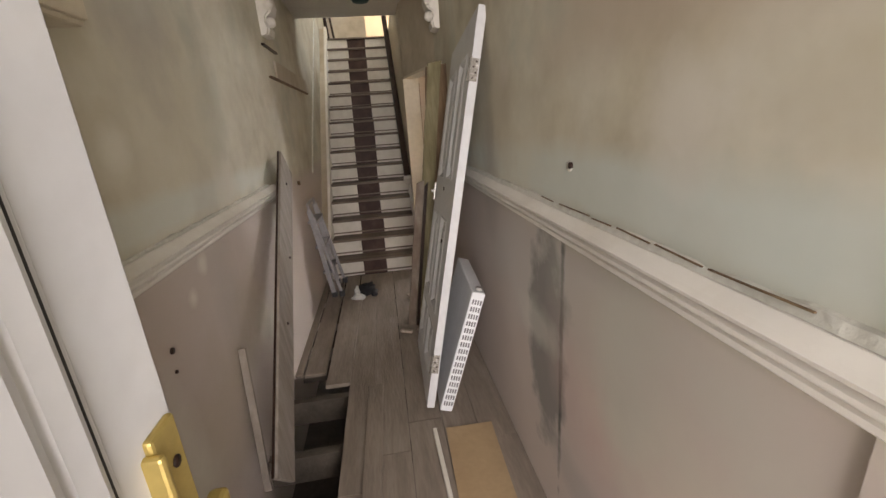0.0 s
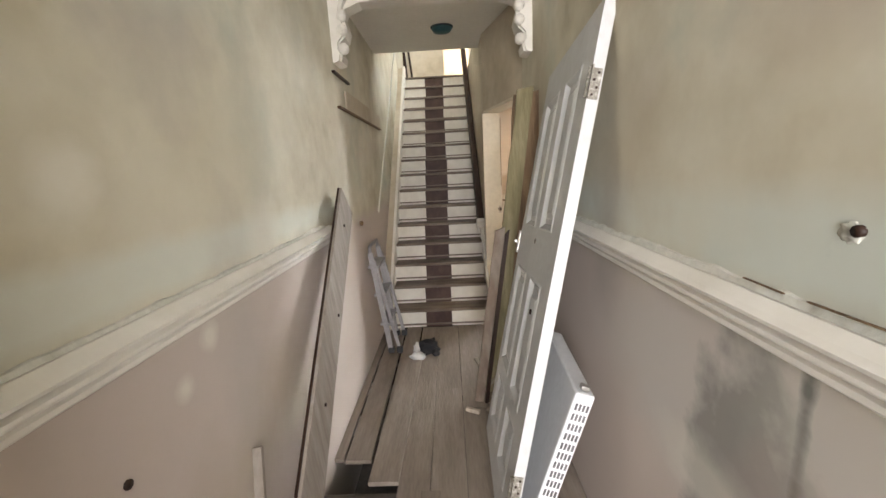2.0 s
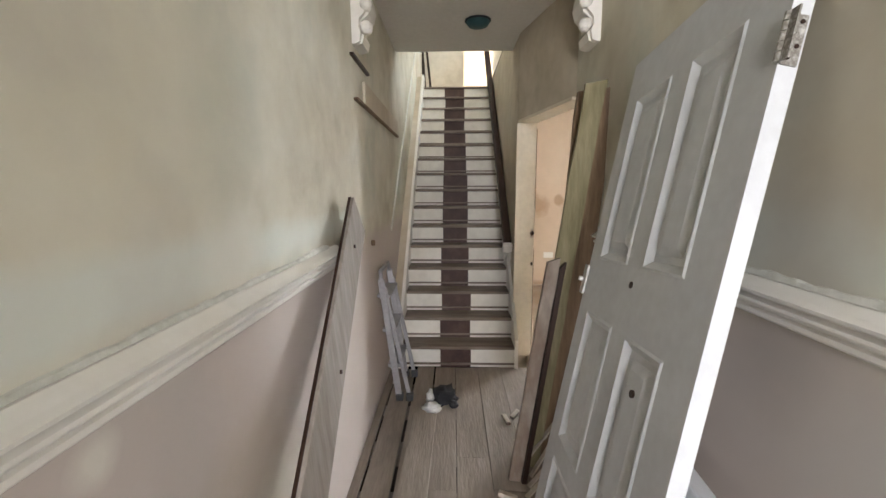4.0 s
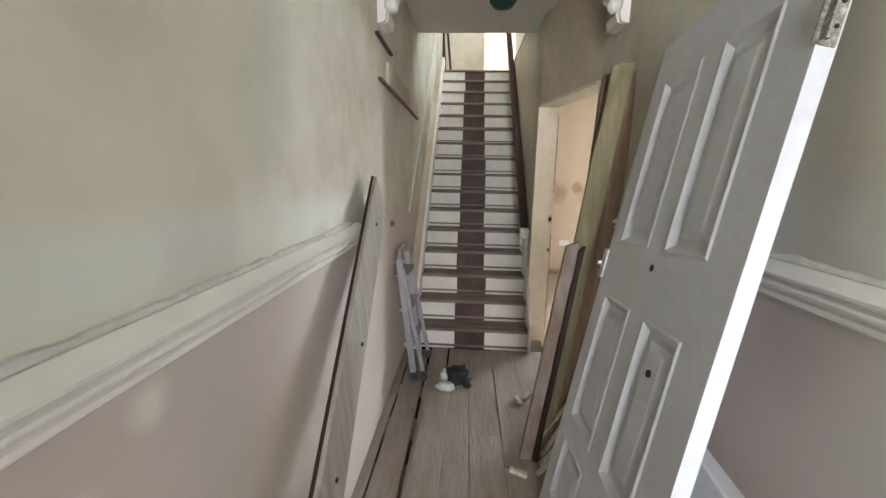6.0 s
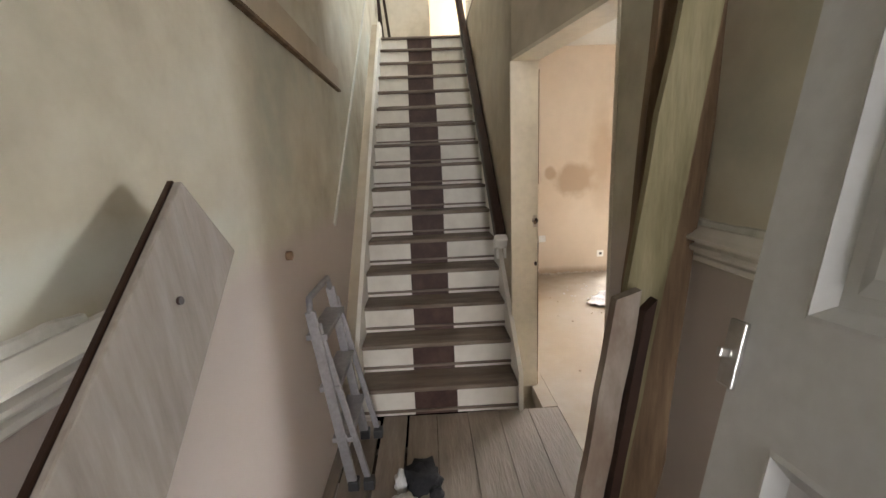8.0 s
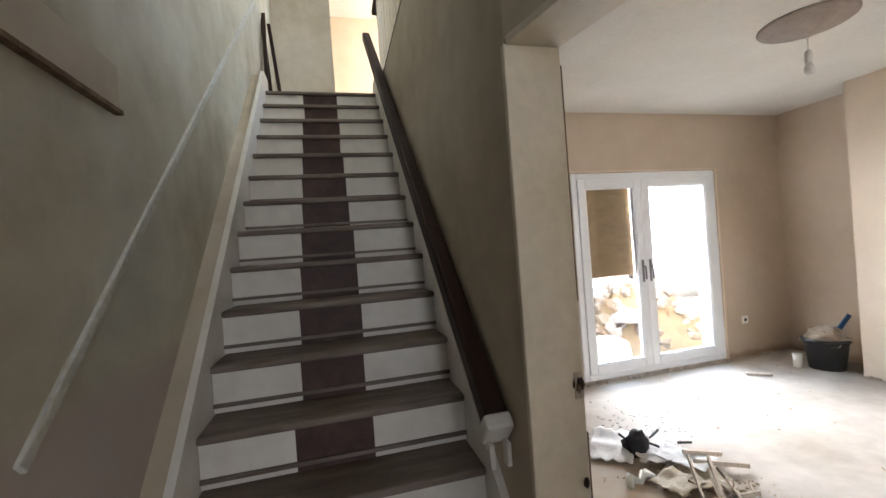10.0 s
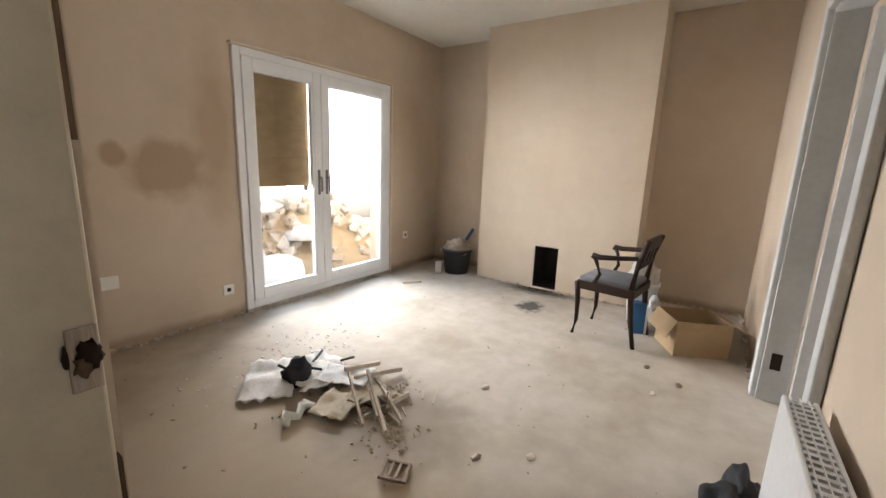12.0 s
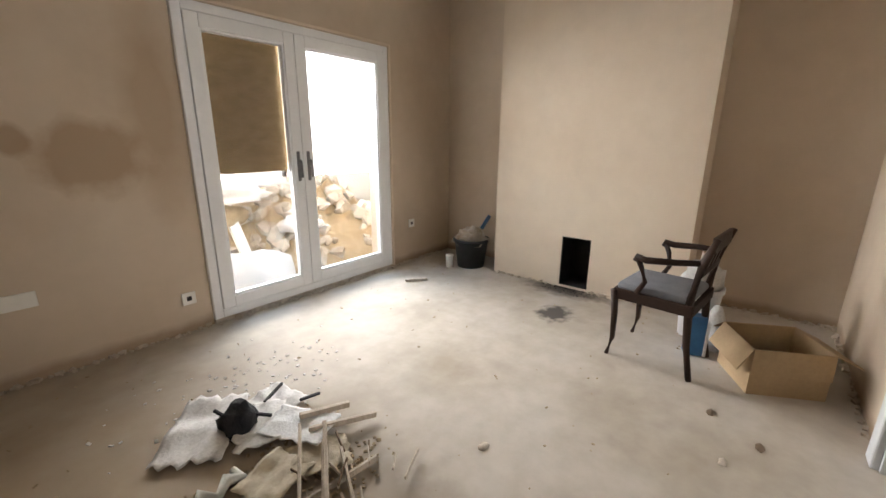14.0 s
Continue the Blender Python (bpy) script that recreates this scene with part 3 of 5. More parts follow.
# ---- hall floor ----
structure(block("ground_under_floor", HALL_L, HALL_R, 0.08, 5.0, -0.62, -0.5, m_earth), "dark earth below the floor", "ground")
HOLE = (-0.46, -0.13, 1.2, 2.9)
boards = thing("floor", (0.1, 2.5, 0), "dirty grey timber floorboards, some lifted", "floor", kind="structure")
edges = [HALL_L, -0.455, -0.29, -0.13, 0.03, 0.21, 0.39, 0.57, HALL_R]
for i, (a, b) in enumerate(zip(edges, edges[1:])):
    runs = [(0.08, 1.9 + 0.2 * (i % 3)), (1.9 + 0.2 * (i % 3), 3.6 - 0.25 * (i % 2)), (3.6 - 0.25 * (i % 2), 4.74)]
    if i == 0:
        runs = [(0.08, 1.5), (2.95, 4.74)]
    elif i == 1:
        runs = [(0.08, 1.2), (2.93, 4.74)]
    elif i == 2:
        runs = [(0.08, 1.2), (2.74, 4.74)]
    for y0, y1 in runs:
        gap = 0.012 if i in (1, 2) else 0.0012
        dz = random.uniform(-0.004, 0.002) - (0.02 if i in (0, 1) else 0)
        block("plank", a + gap, b - gap, y0 + 0.002, y1 - 0.002, dz - 0.022, dz, m_board, boards, 0.003 if i in (0, 1, 2) else 0.001)
for y in (0.9, 1.35, 1.8, 2.25, 2.7, 3.15, 3.6, 4.05, 4.5):
    block("joist", HALL_L, HALL_R, y - 0.025, y + 0.025, -0.2, -0.045, m_earth, boards)
lp = tagged(bar("loose_plank", (-0.2, 2.72, 0.012), (-0.17, 4.0, 0.012), 0.022, 0.15, m_board, bevel=0.003), "loose grey floorboard laid on the floor", "plank", "loose planks")
tagged(bar("loose_plank", (0.02, 1.7, 0.012), (0.035, 2.66, 0.012), 0.02, 0.09, m_board, bevel=0.003), "loose short grey floorboard on the floor", "plank", "loose planks")
tagged(bar("loose_plank", (0.36, 1.55, 0.014), (0.34, 2.2, 0.014), 0.024, 0.02, m_trim, bevel=0.003), "thin white painted batten on the floor", "batten", "loose planks")
tagged(bar("hardboard_sheet", (0.5, 1.55, 0.006), (0.52, 2.2, 0.006), 0.008, 0.24, m_card), "brown hardboard offcut on the floor", "offcut")

# ---- stairs ----
NS, RISE, Y0 = 16, UP / 16, 4.745
GO = (7.705 - Y0) / 15
SX0, SX1 = -0.41, 0.512
stairs = thing("stairs", (0.05, Y0, 0), "straight wooden stairs painted white each side of a bare strip", "stairs", kind="structure")
RUN0, RUN1 = -0.1, 0.16
for i in range(NS):
    y, z = Y0 + i * GO, i * RISE
    w, w2 = random.uniform(-0.014, 0.01), random.uniform(-0.008, 0.016)
    for a, b, m in ((SX0, RUN0 + w, m_riser), (RUN0 + w, RUN1 + w2, m_runner), (RUN1 + w2, SX1, m_riser)):
        block("riser", a, b, y, y + 0.02, z, z + RISE - 0.028, m, stairs)
    # dark strip low on the riser draws its thin shadow line
    block("riser_bead", SX0, SX1, y - 0.012, y, z + 0.022, z + 0.036, m_tread, stairs)
    end = y + GO + 0.02 if i < NS - 1 else y + 0.3
    block("tread", SX0, SX1, y - 0.022, end, z + RISE - 0.028, z + RISE, m_tread, stairs, 0.008)
SL = RISE / GO


def string_board(name, x0, x1, lift, depth):
    bm = bmesh.new()
    pts = [(Y0 - 0.03, -0.0), (Y0 - 0.03, lift), (Y0 + 15 * GO, 15 * RISE + lift + RISE * 0.5), (Y0 + 15 * GO + 0.2, 15 * RISE + lift + RISE * 0.5), (Y0 + 15 * GO + 0.2, 15 * RISE - depth), (Y0 + 0.3, 0)]
    a = [bm.verts.new((x0, y, z)) for y, z in pts]
    b = [bm.verts.new((x1, y, z)) for y, z in pts]
    for k in range(len(pts)):
        bm.faces.new((a[k], a[(k + 1) % 6], b[(k + 1) % 6], b[k]))
    bm.faces.new(a), bm.faces.new(b[::-1])
    return mesh_ob(name, bm, m_trim, parent=stairs)


string_board("string", SX0 - 0.028, SX0 - 0.001, 0.26, 0.1)
string_board("string_fill", HALL_L + 0.001, SX0 - 0.029, 0.23, 0.1).data.materials[0] = m_stairwall
string_board("string", SX1 + 0.001, STAIR_R - 0.001, 0.24, 0.1)
rail = thing("handrail", (0.52, 5.16, 0.9), "dark brown wooden stair handrail with a white end bracket", "handrail")
bar("rail", (0.495, 5.15, 0.95), (0.495, 8.0, 0.95 + 2.85 * SL), 0.07, 0.085, m_dark, rail, up=(1, 0, 0), bevel=0.015)
bm = bmesh.new()
add_box(bm, pose(0.49, 5.135, 0.935, 42, 0, 0), 0.085, 0.05, 0.1, 0.012)
add_box(bm, pose(0.465, 5.12, 0.865, 0, 0, 0), 0.016, 0.03, 0.07, 0.004)
add_box(bm, pose(0.515, 5.12, 0.865, 0, 0, 0), 0.016, 0.03, 0.07, 0.004)
mesh_ob("end_bracket", bm, m_trim, parent=rail)

# ---- landing upstairs ----
structure(block("landing_floor", HALL_L, 2.1, 7.98, 11.6, UP - 0.22, UP, m_tread), "bare wooden landing floor", "floor")
structure(block("gallery_floor", STAIR_R, 2.1, 5.421, 7.979, UP, UP + 0.03, m_tread), "bare wooden gallery floor", "floor")
# both openings are unseen, added for the two upstairs lamps
wall_holes("wall_landing_right", "x", 2.1, 0.15, 3.9, 11.6, UP + 0.03, 5.4, [(6.0, 7.8, 3.6, 5.0), (9.55, 10.65, 3.6, 5.0)], m_stairwall, "landing wall with unseen openings added for light")
wall_holes("wall_landing_front", "y", 5.42, -0.12, HALL_L, 2.1, UP + 0.03, 5.4, [], m_stairwall, "landing end wall")
wall_holes("wall_landing_back", "y", 9.3, 0.12, HALL_L, 2.1, UP, 5.4, [(0.2, 0.85, UP, 4.95)], m_stairwall, "patched grey landing wall with a doorway to a bright room")
wall_holes("wall_bedroom_back", "y", 10.9, 0.15, HALL_L - 0.2, 2.25, UP, 5.4, [], m_breast, "bright cream bedroom wall")
structure(block("ceiling_landing", HALL_L - 0.2, 2.25, 5.3, 11.75, 5.4, 5.5, m_white_ceiling), "white landing ceiling", "ceiling")
bal = thing("balustrade", (0.7, 8.0, UP), "cream painted gallery balustrade beside the stairwell", "balustrade")
for k in range(16):
    block("baluster", 0.58, 0.61, 5.6 + k * 0.14, 5.63 + k * 0.14, UP + 0.03, 3.75, m_cream, bal)
block("rail", 0.56, 0.63, 5.5, 7.95, 3.75, 3.8, m_dark, bal, 0.01)
for a, b in (((-0.42, 8.2), (-0.5, 8.5)), ((-0.33, 8.2), (-0.45, 8.6)), ((-0.45, 8.1), (-0.47, 8.4))):
    tagged(bar("dark_pole", (*a, UP), (*b, 3.95), 0.035, 0.035, m_dark, up=(1, 0, 0)), "dark wooden pole leaning on the landing wall", "pole", "poles on the landing")

# ---- hall things ----
ld = thing("panel_door", (0.5, 2.6, 0), "white six-panel door taken off, leaning on the wall", "door")
LZ = Vector((0.205, 0.0819, 0.975)).normalized()
LX = Vector((0.0271, 0.9956, -0.0897))
LX = (LX - LZ * LX.dot(LZ)).normalized()
LY = LZ.cross(LX)
LM = Matrix((LX, LY, LZ)).transposed().to_4x4()
LM.translation = (0.315, 2.289, 0.086)
DW, DH = 0.85, 1.98


def leaf_part(name, x0, x1, y0, y1, z0, z1, m, bevel=0.0):
    bm = bmesh.new()
    add_box(bm, LM @ Matrix.Translation(((x0 + x1) / 2, (y0 + y1) / 2, (z0 + z1) / 2)), x1 - x0, abs(y1 - y0), z1 - z0, bevel)
    return mesh_ob(name, bm, m, parent=ld)


def panel_bars(bm, x0, x1, z0, z1, out):
    """Four mitred moulding bars round a sunken panel and the raised field in it."""
    rings = []
    for d, h in ((0.0, 0.0), (0.008, 0.004), (0.03, -0.014), (0.05, -0.014), (0.075, -0.003)):
        rings.append([bm.verts.new(LM @ Vector((x, out + h, z))) for x, z in ((x0 + d, z0 + d), (x1 - d, z0 + d), (x1 - d, z1 - d), (x0 + d, z1 - d))])
    for a, b in zip(rings, rings[1:]):
        for k in range(4):
            bm.faces.new((a[k], a[(k + 1) % 4], b[(k + 1) % 4], b[k]))
    bm.faces.new(rings[-1])


leaf_part("core", 0.002, DW - 0.002, -0.038, -0.018, 0.002, DH - 0.002, m_gloss)
PX = ((0.135, 0.368), (0.479, 0.741))
PZ = ((0.13, 0.39), (0.47, 0.99), (1.195, 1.813))
bm = bmesh.new()
us = [0, *PX[0], *PX[1], DW]
zs = [0, *PZ[0], *PZ[1], *PZ[2], DH]
for a in range(5):
    for b in range(7):
        x0, x1, z0, z1 = us[a], us[a + 1], zs[b], zs[b + 1]
        if a in (1, 3) and b in (1, 3, 5):
            panel_bars(bm, x0, x1, z0, z1, 0.0)
        else:
            bm.faces.new([bm.verts.new(LM @ Vector((x, 0.0, z))) for x, z in ((x0, z0), (x1, z0), (x1, z1), (x0, z1))])
for x, z0, z1 in ((0, 0, DH), (DW, 0, DH)):
    bm.faces.new([bm.verts.new(LM @ Vector(v)) for v in ((x, 0, z0), (x, -0.04, z0), (x, -0.04, z1), (x, 0, z1))])
for z in (0, DH):
    bm.faces.new([bm.verts.new(LM @ Vector(v)) for v in ((0, 0, z), (0, -0.04, z), (DW, -0.04, z), (DW, 0, z))])
bm.faces.new([bm.verts.new(LM @ Vector(v)) for v in ((0, -0.04, 0), (DW, -0.04, 0), (DW, -0.04, DH), (0, -0.04, DH))])
bmesh.ops.remove_doubles(bm, verts=bm.verts, dist=1e-5)
mesh_ob("leaf", bm, m_gloss, parent=ld)
for z in (1.655, 0.2):
    leaf_part("hinge", -0.004, 0.002, -0.034, -0.002, z, z + 0.1, m_hinge)
    leaf_part("hinge", -0.034, -0.004, 0.003, 0.007, z, z + 0.1, m_hinge)
    for k in range(5):
        bm = bmesh.new()
        add_tube(bm, [LM @ Vector((-0.006, 0.006, z + k * 0.02 + 0.001)), LM @ Vector((-0.006, 0.006, z + k * 0.02 + 0.019))], 0.0075)
        mesh_ob("hinge_knuckle", bm, m_hinge, parent=ld)
    for k in range(4):
        bm = bmesh.new()
        a = (-0.024 if k % 2 else -0.012, z + 0.014 + k * 0.024)
        add_tube(bm, [LM @ Vector((-0.0062, a[0], a[1])), LM @ Vector((-0.003, a[0], a[1]))], 0.0045)
        mesh_ob("hinge_screw", bm, m_dark, parent=ld)
leaf_part("latch", DW - 0.022, DW + 0.016, 0.001, 0.012, 1.04, 1.16, m_steel, 0.003)
leaf_part("latch_bolt", DW - 0.004, DW + 0.008, 0.012, 0.03, 1.09, 1.108, m_steel, 0.003)
leaf_part("handle_rose", DW - 0.055, DW - 0.015, -0.05, -0.041, 1.03, 1.17, m_steel, 0.003)
leaf_part("handle", DW - 0.045, DW + 0.075, -0.09, -0.075, 1.09, 1.105, m_steel, 0.004)
leaf_part("handle_neck", DW - 0.045, DW - 0.03, -0.08, -0.048, 1.09, 1.105, m_steel, 0.003)
for u, v in ((0.414, 1.14), (0.249, 0.859)):
    bm = bmesh.new()
    add_tube(bm, [LM @ Vector((u, -0.006, v)), LM @ Vector((u, 0.003, v))], 0.011, 12)
    mesh_ob("bore_hole", bm, m_dark, parent=ld)

# radiator on its end behind the door
rd = thing("radiator", (0.5, 2.5, 0), "white panel radiator stood on end against the wall", "radiator")
A, B = Vector((0.385, 2.33, 0.0)), Vector((0.6, 2.31, 0.69))
RZ = (B - A).normalized()
RX = Vector((0.05, 1, 0))
RX = (RX - RZ * RX.dot(RZ)).normalized()
RY = RZ.cross(RX)
RM = Matrix((RX, RY, RZ)).transposed().to_4x4()
RM.translation = A + Vector((0, 0, 0.02))


def rad_part(name, x0, x1, y0, y1, z0, z1, m, bevel=0.0):
    bm = bmesh.new()
    add_box(bm, RM @ Matrix.Translation(((x0 + x1) / 2, (y0 + y1) / 2, (z0 + z1) / 2)), x1 - x0, y1 - y0, z1 - z0, bevel)
    return mesh_ob(name, bm, m, parent=rd)


rad_part("body", 0.0, 0.55, -0.07, 0.0, 0, 0.72, m_grille, 0.008)
for k in range(16):
    z = 0.04 + k * 0.041
    for j in range(4):
        rad_part("grille_slot", -0.002, 0.002, -0.06 + j * 0.0135, -0.052 + j * 0.0135, z, z + 0.026, m_gun)
rad_part("valve_boss", 0.02, 0.05, -0.05, -0.02, 0.722, 0.74, m_steel, 0.004)

# plank leaning along the left wall
TL, TR, BR = Vector((-0.461, 3.39, 1.41)), Vector((-0.447, 3.57, 1.275)), Vector((-0.355, 2.03, 0.0))
pz = (TR - BR).normalized()
px = (TL - TR)
px = (px - pz * px.dot(pz)).normalized()
py = pz.cross(px)
PM = Matrix((px, py, pz)).transposed().to_4x4()
PM.translation = BR
bm = bmesh.new()
add_box(bm, PM @ Matrix.Translation((0.11, 0.012, (TR - BR).length / 2 - 0.02)), 0.22, 0.025, (TR - BR).length - 0.04, 0.004)
lb = thing("leaning_board", BR, "wide grey weathered board leaning along the wall, dark edge and shading as a strip", "board")
mesh_ob("face", bm, m_oldboard, parent=lb)
# added dark strip for the board's dark edge and the shading beside it
bm = bmesh.new()
add_box(bm, PM @ Matrix.Translation((0.223, 0.006, (TR - BR).length / 2 - 0.02)), 0.006, 0.012, (TR - BR).length - 0.045, 0.002)
mesh_ob("edge", bm, m_dark, parent=lb)
for a, z in ((0.12, 1.75), (0.06, 1.2), (0.1, 0.75)):
    bm = bmesh.new()
    add_tube(bm, [PM @ Vector((a, -0.003, z)), PM @ Vector((a, 0.03, z))], 0.008)
    mesh_ob("nail_hole", bm, m_dark, parent=lb)
tagged(bar("short_stick", (-0.43, 1.98, 0.03), (-0.49, 2.2, 0.62), 0.03, 0.018, m_oldboard, up=(1, 0, 0)), "short grey stick leaning on the wall", "stick")

# old boards leaning at the doorway
def old_board(name, p, q, w, d, m, label, cat, seed, taper=0.0):
    """A worn board with uneven long edges."""
    bm = bmesh.new()
    m4, n = along(p, q, (1, 0, 0))
    N_, sides = 14, []
    for k in range(N_ + 1):
        f = k / N_
        ww = w * (1 - taper * f)
        a = -ww / 2 + 0.07 * w * noise.noise(Vector((seed, k * 0.6, 0)))
        b = ww / 2 + 0.08 * w * noise.noise(Vector((seed + 9, k * 0.6, 0)))
        sides.append([bm.verts.new(m4 @ Vector((x, y, (f - 0.5) * n + (0.03 * x / w if k == N_ else 0)))) for x, y in ((a, -d / 2), (b, -d / 2), (b, d / 2), (a, d / 2))])
    for u, v in zip(sides, sides[1:]):
        for k in range(4):
            bm.faces.new((u[k], u[(k + 1) % 4], v[(k + 1) % 4], v[k]))
    bm.faces.new(sides[0]), bm.faces.new(sides[-1][::-1])
    return tagged(mesh_ob(name, bm, m), label, cat, "boards by the doorway")


old_board("yellow_board", (0.41, 3.54, 0.0), (0.655, 3.5, 1.93), 0.1, 0.022, m_yellow, "yellowed old board leaning on the wall", "board", 1, 0.1)
old_board("brown_board", (0.58, 3.64, 0.0), (0.685, 3.6, 1.92), 0.17, 0.03, m_brown, "rough dark brown board leaning on the wall", "board", 2)
old_board("skirting_piece", (0.32, 3.43, 0.0), (0.487, 3.47, 1.12), 0.058, 0.03, m_skirt, "worn grey skirting piece leaning by the doorway", "skirting piece", 3)
old_board("dark_batten", (0.365, 3.41, 0.0), (0.525, 3.445, 1.1), 0.022, 0.03, m_dark, "dark batten leaning by the doorway", "batten", 4)
for k in range(7):
    a = 3.3 + 0.06 * k
    tagged(bar("lath", (0.36 + 0.02 * (k % 3), a, 0.008 + 0.008 * k), (0.62, a + 0.16 - 0.05 * (k % 2), 0.16 + 0.05 * (k % 4)), 0.028, 0.008, m_lath, up=(0, 1, 0)), "thin broken timber lath on the floor", "lath", "laths by the doorway")
for k, (x, y, r) in enumerate(((0.345, 3.95, 15), (0.41, 4.01, -35), (0.27, 3.3, 70))):
    bm = bmesh.new()
    add_box(bm, pose(x, y, 0.014, 5, 8, r), 0.03, 0.09, 0.022, 0.004)
    tagged(mesh_ob("timber_offcut", bm, m_lath), "small pale timber offcut on the floor", "offcut", "offcuts")

# step ladder folded against the left wall
lad = thing("step_ladder", (-0.45, 4.3, 0), "small folded aluminium step ladder against the wall", "ladder")
for y in (4.2, 4.56):
    bar("stile", (-0.36, y, 0.0), (-0.47, y, 0.86), 0.045, 0.022, m_alu, lad, up=(1, 0, 0), bevel=0.006)
    bar("stile", (-0.29, y + 0.02, 0.0), (-0.45, y + 0.02, 0.8), 0.03, 0.02, m_alu, lad, up=(1, 0, 0), bevel=0.006)
    for x in (-0.36, -0.29):
        block("foot", x - 0.025, x + 0.025, y - 0.018, y + 0.03, 0, 0.05, m_tub, lad, 0.006)
for z in (0.25, 0.5, 0.74):
    x = -0.36 - 0.11 * z / 0.86
    block("step", x - 0.045, x + 0.045, 4.2, 4.56, z - 0.01, z + 0.015, m_alu, lad, 0.004)
tube("handle", [(-0.47, 4.2, 0.85), (-0.475, 4.22, 0.91), (-0.475, 4.54, 0.91), (-0.47, 4.56, 0.85)], 0.014, m_alu, lad)

# cloths on the floor before the stairs
cl = thing("work_gloves", (-0.1, 4.18, 0), "black and white work gloves dropped on the floor", "gloves")
blob("glove", (-0.055, 4.21, 0), (0.09, 0.075, 0.075), m_cloth_b, cl, 0.6, 2.5, 3, seed=1)
blob("glove", (-0.13, 4.08, 0), (0.06, 0.05, 0.035), m_cloth_w, cl, 0.6, 2.5, 3, seed=2)
blob("cuff", (-0.145, 4.2, 0), (0.03, 0.05, 0.06), m_cloth_w, cl, 0.5, 2.5, 3, seed=3)
blob("cuff", (0.015, 4.13, 0), (0.03, 0.035, 0.03), m_cloth_b, cl, 0.5, 2.5, 3, seed=4)
sm = thing("ceiling_detector", (0.19, 4.74, CEIL), "dark teal oval fitting on the hall ceiling", "detector")
lathe("body", (0.19, 4.74, CEIL), [(0.085, 0), (0.085, -0.02), (0.07, -0.04), (0.02, -0.048)], m_teal, sm)
lathe("base", (0.19, 4.74, CEIL), [(0.095, 0), (0.095, -0.008), (0.088, -0.01)], m_shadowgap, sm)

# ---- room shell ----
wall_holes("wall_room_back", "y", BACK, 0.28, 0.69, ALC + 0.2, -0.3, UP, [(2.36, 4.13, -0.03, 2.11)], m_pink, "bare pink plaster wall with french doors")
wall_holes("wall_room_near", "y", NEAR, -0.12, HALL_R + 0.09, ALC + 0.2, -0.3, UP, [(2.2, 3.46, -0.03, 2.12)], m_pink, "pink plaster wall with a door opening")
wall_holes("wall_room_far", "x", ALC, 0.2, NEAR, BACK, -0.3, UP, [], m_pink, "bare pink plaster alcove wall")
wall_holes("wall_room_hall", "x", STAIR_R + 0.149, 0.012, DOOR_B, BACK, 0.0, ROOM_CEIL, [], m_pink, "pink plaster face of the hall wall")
wall_holes("chimney_breast", "x", CHIM, ALC - CHIM, 5.035, 6.72, 0, ROOM_CEIL, [(5.77, 6.03, 0.02, 0.47)], m_breast, "cream plastered chimney breast with a fire opening")
structure(block("fire_opening_back", CHIM + 0.3, CHIM + 0.31, 5.7, 6.1, 0, 0.55, m_pipe), "sooty back of the fire opening", "fireplace")
for y0, y1, z0, z1 in ((5.772, 5.78, 0.02, 0.468), (6.02, 6.028, 0.02, 0.468), (5.781, 6.019, 0.46, 0.468), (5.781, 6.019, 0.02, 0.026)):
    structure(block("fire_opening_lining", CHIM + 0.006, CHIM + 0.299, y0, y1, z0, z1, m_pipe), "sooty lining of the fire opening", "fireplace")
bm = bmesh.new()
for k in range(140):
    n = random.uniform(0.002, 0.008)
    add_box(bm, pose(CHIM - 0.01 - abs(random.gauss(0, 0.07)), random.gauss(5.92, 0.13), n * 0.3, random.uniform(-40, 40), random.uniform(-40, 40), random.uniform(0, 90)), n * 1.5, n, n * 0.7)
tagged(mesh_ob("soot_fall", bm, m_pipe), "soot and crumbs fallen before the fire opening", "soot", kind="stuff")
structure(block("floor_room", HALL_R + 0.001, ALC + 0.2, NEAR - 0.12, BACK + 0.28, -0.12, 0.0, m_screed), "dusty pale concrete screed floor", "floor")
structure(block("floor_doorway", 0.66, HALL_R, 4.745, BACK, -0.1, -0.002, m_screed), "dusty threshold", "floor")
structure(block("ceiling_room", 0.69, ALC + 0.2, NEAR, BACK, ROOM_CEIL, ROOM_CEIL + 0.2, m_white_ceiling), "white plaster ceiling", "ceiling")
# side room seen through the far doorway
structure(block("side_room_floor", 0.84, 5.4, 0.2, NEAR - 0.121, -0.1, -0.004, m_screed), "bare floor of the side room", "floor")
# unseen wall and opening, added behind the side room lamp
wall_holes("wall_side_room", "y", 1.4, -0.15, 0.84, 5.4, -0.1, UP, [(2.4, 3.8, 0.8, 2.2)], m_breast, "pale unseen side room wall with an added opening")
wall_holes("wall_side_room_end", "x", 5.2, 0.15, 1.4, NEAR - 0.12, -0.1, UP, [], m_breast, "pale side room end wall")
structure(block("ceiling_side_room", 0.84, 5.4, 1.25, NEAR - 0.121, CEIL, CEIL + 0.2, m_white_ceiling), "side room ceiling", "ceiling")

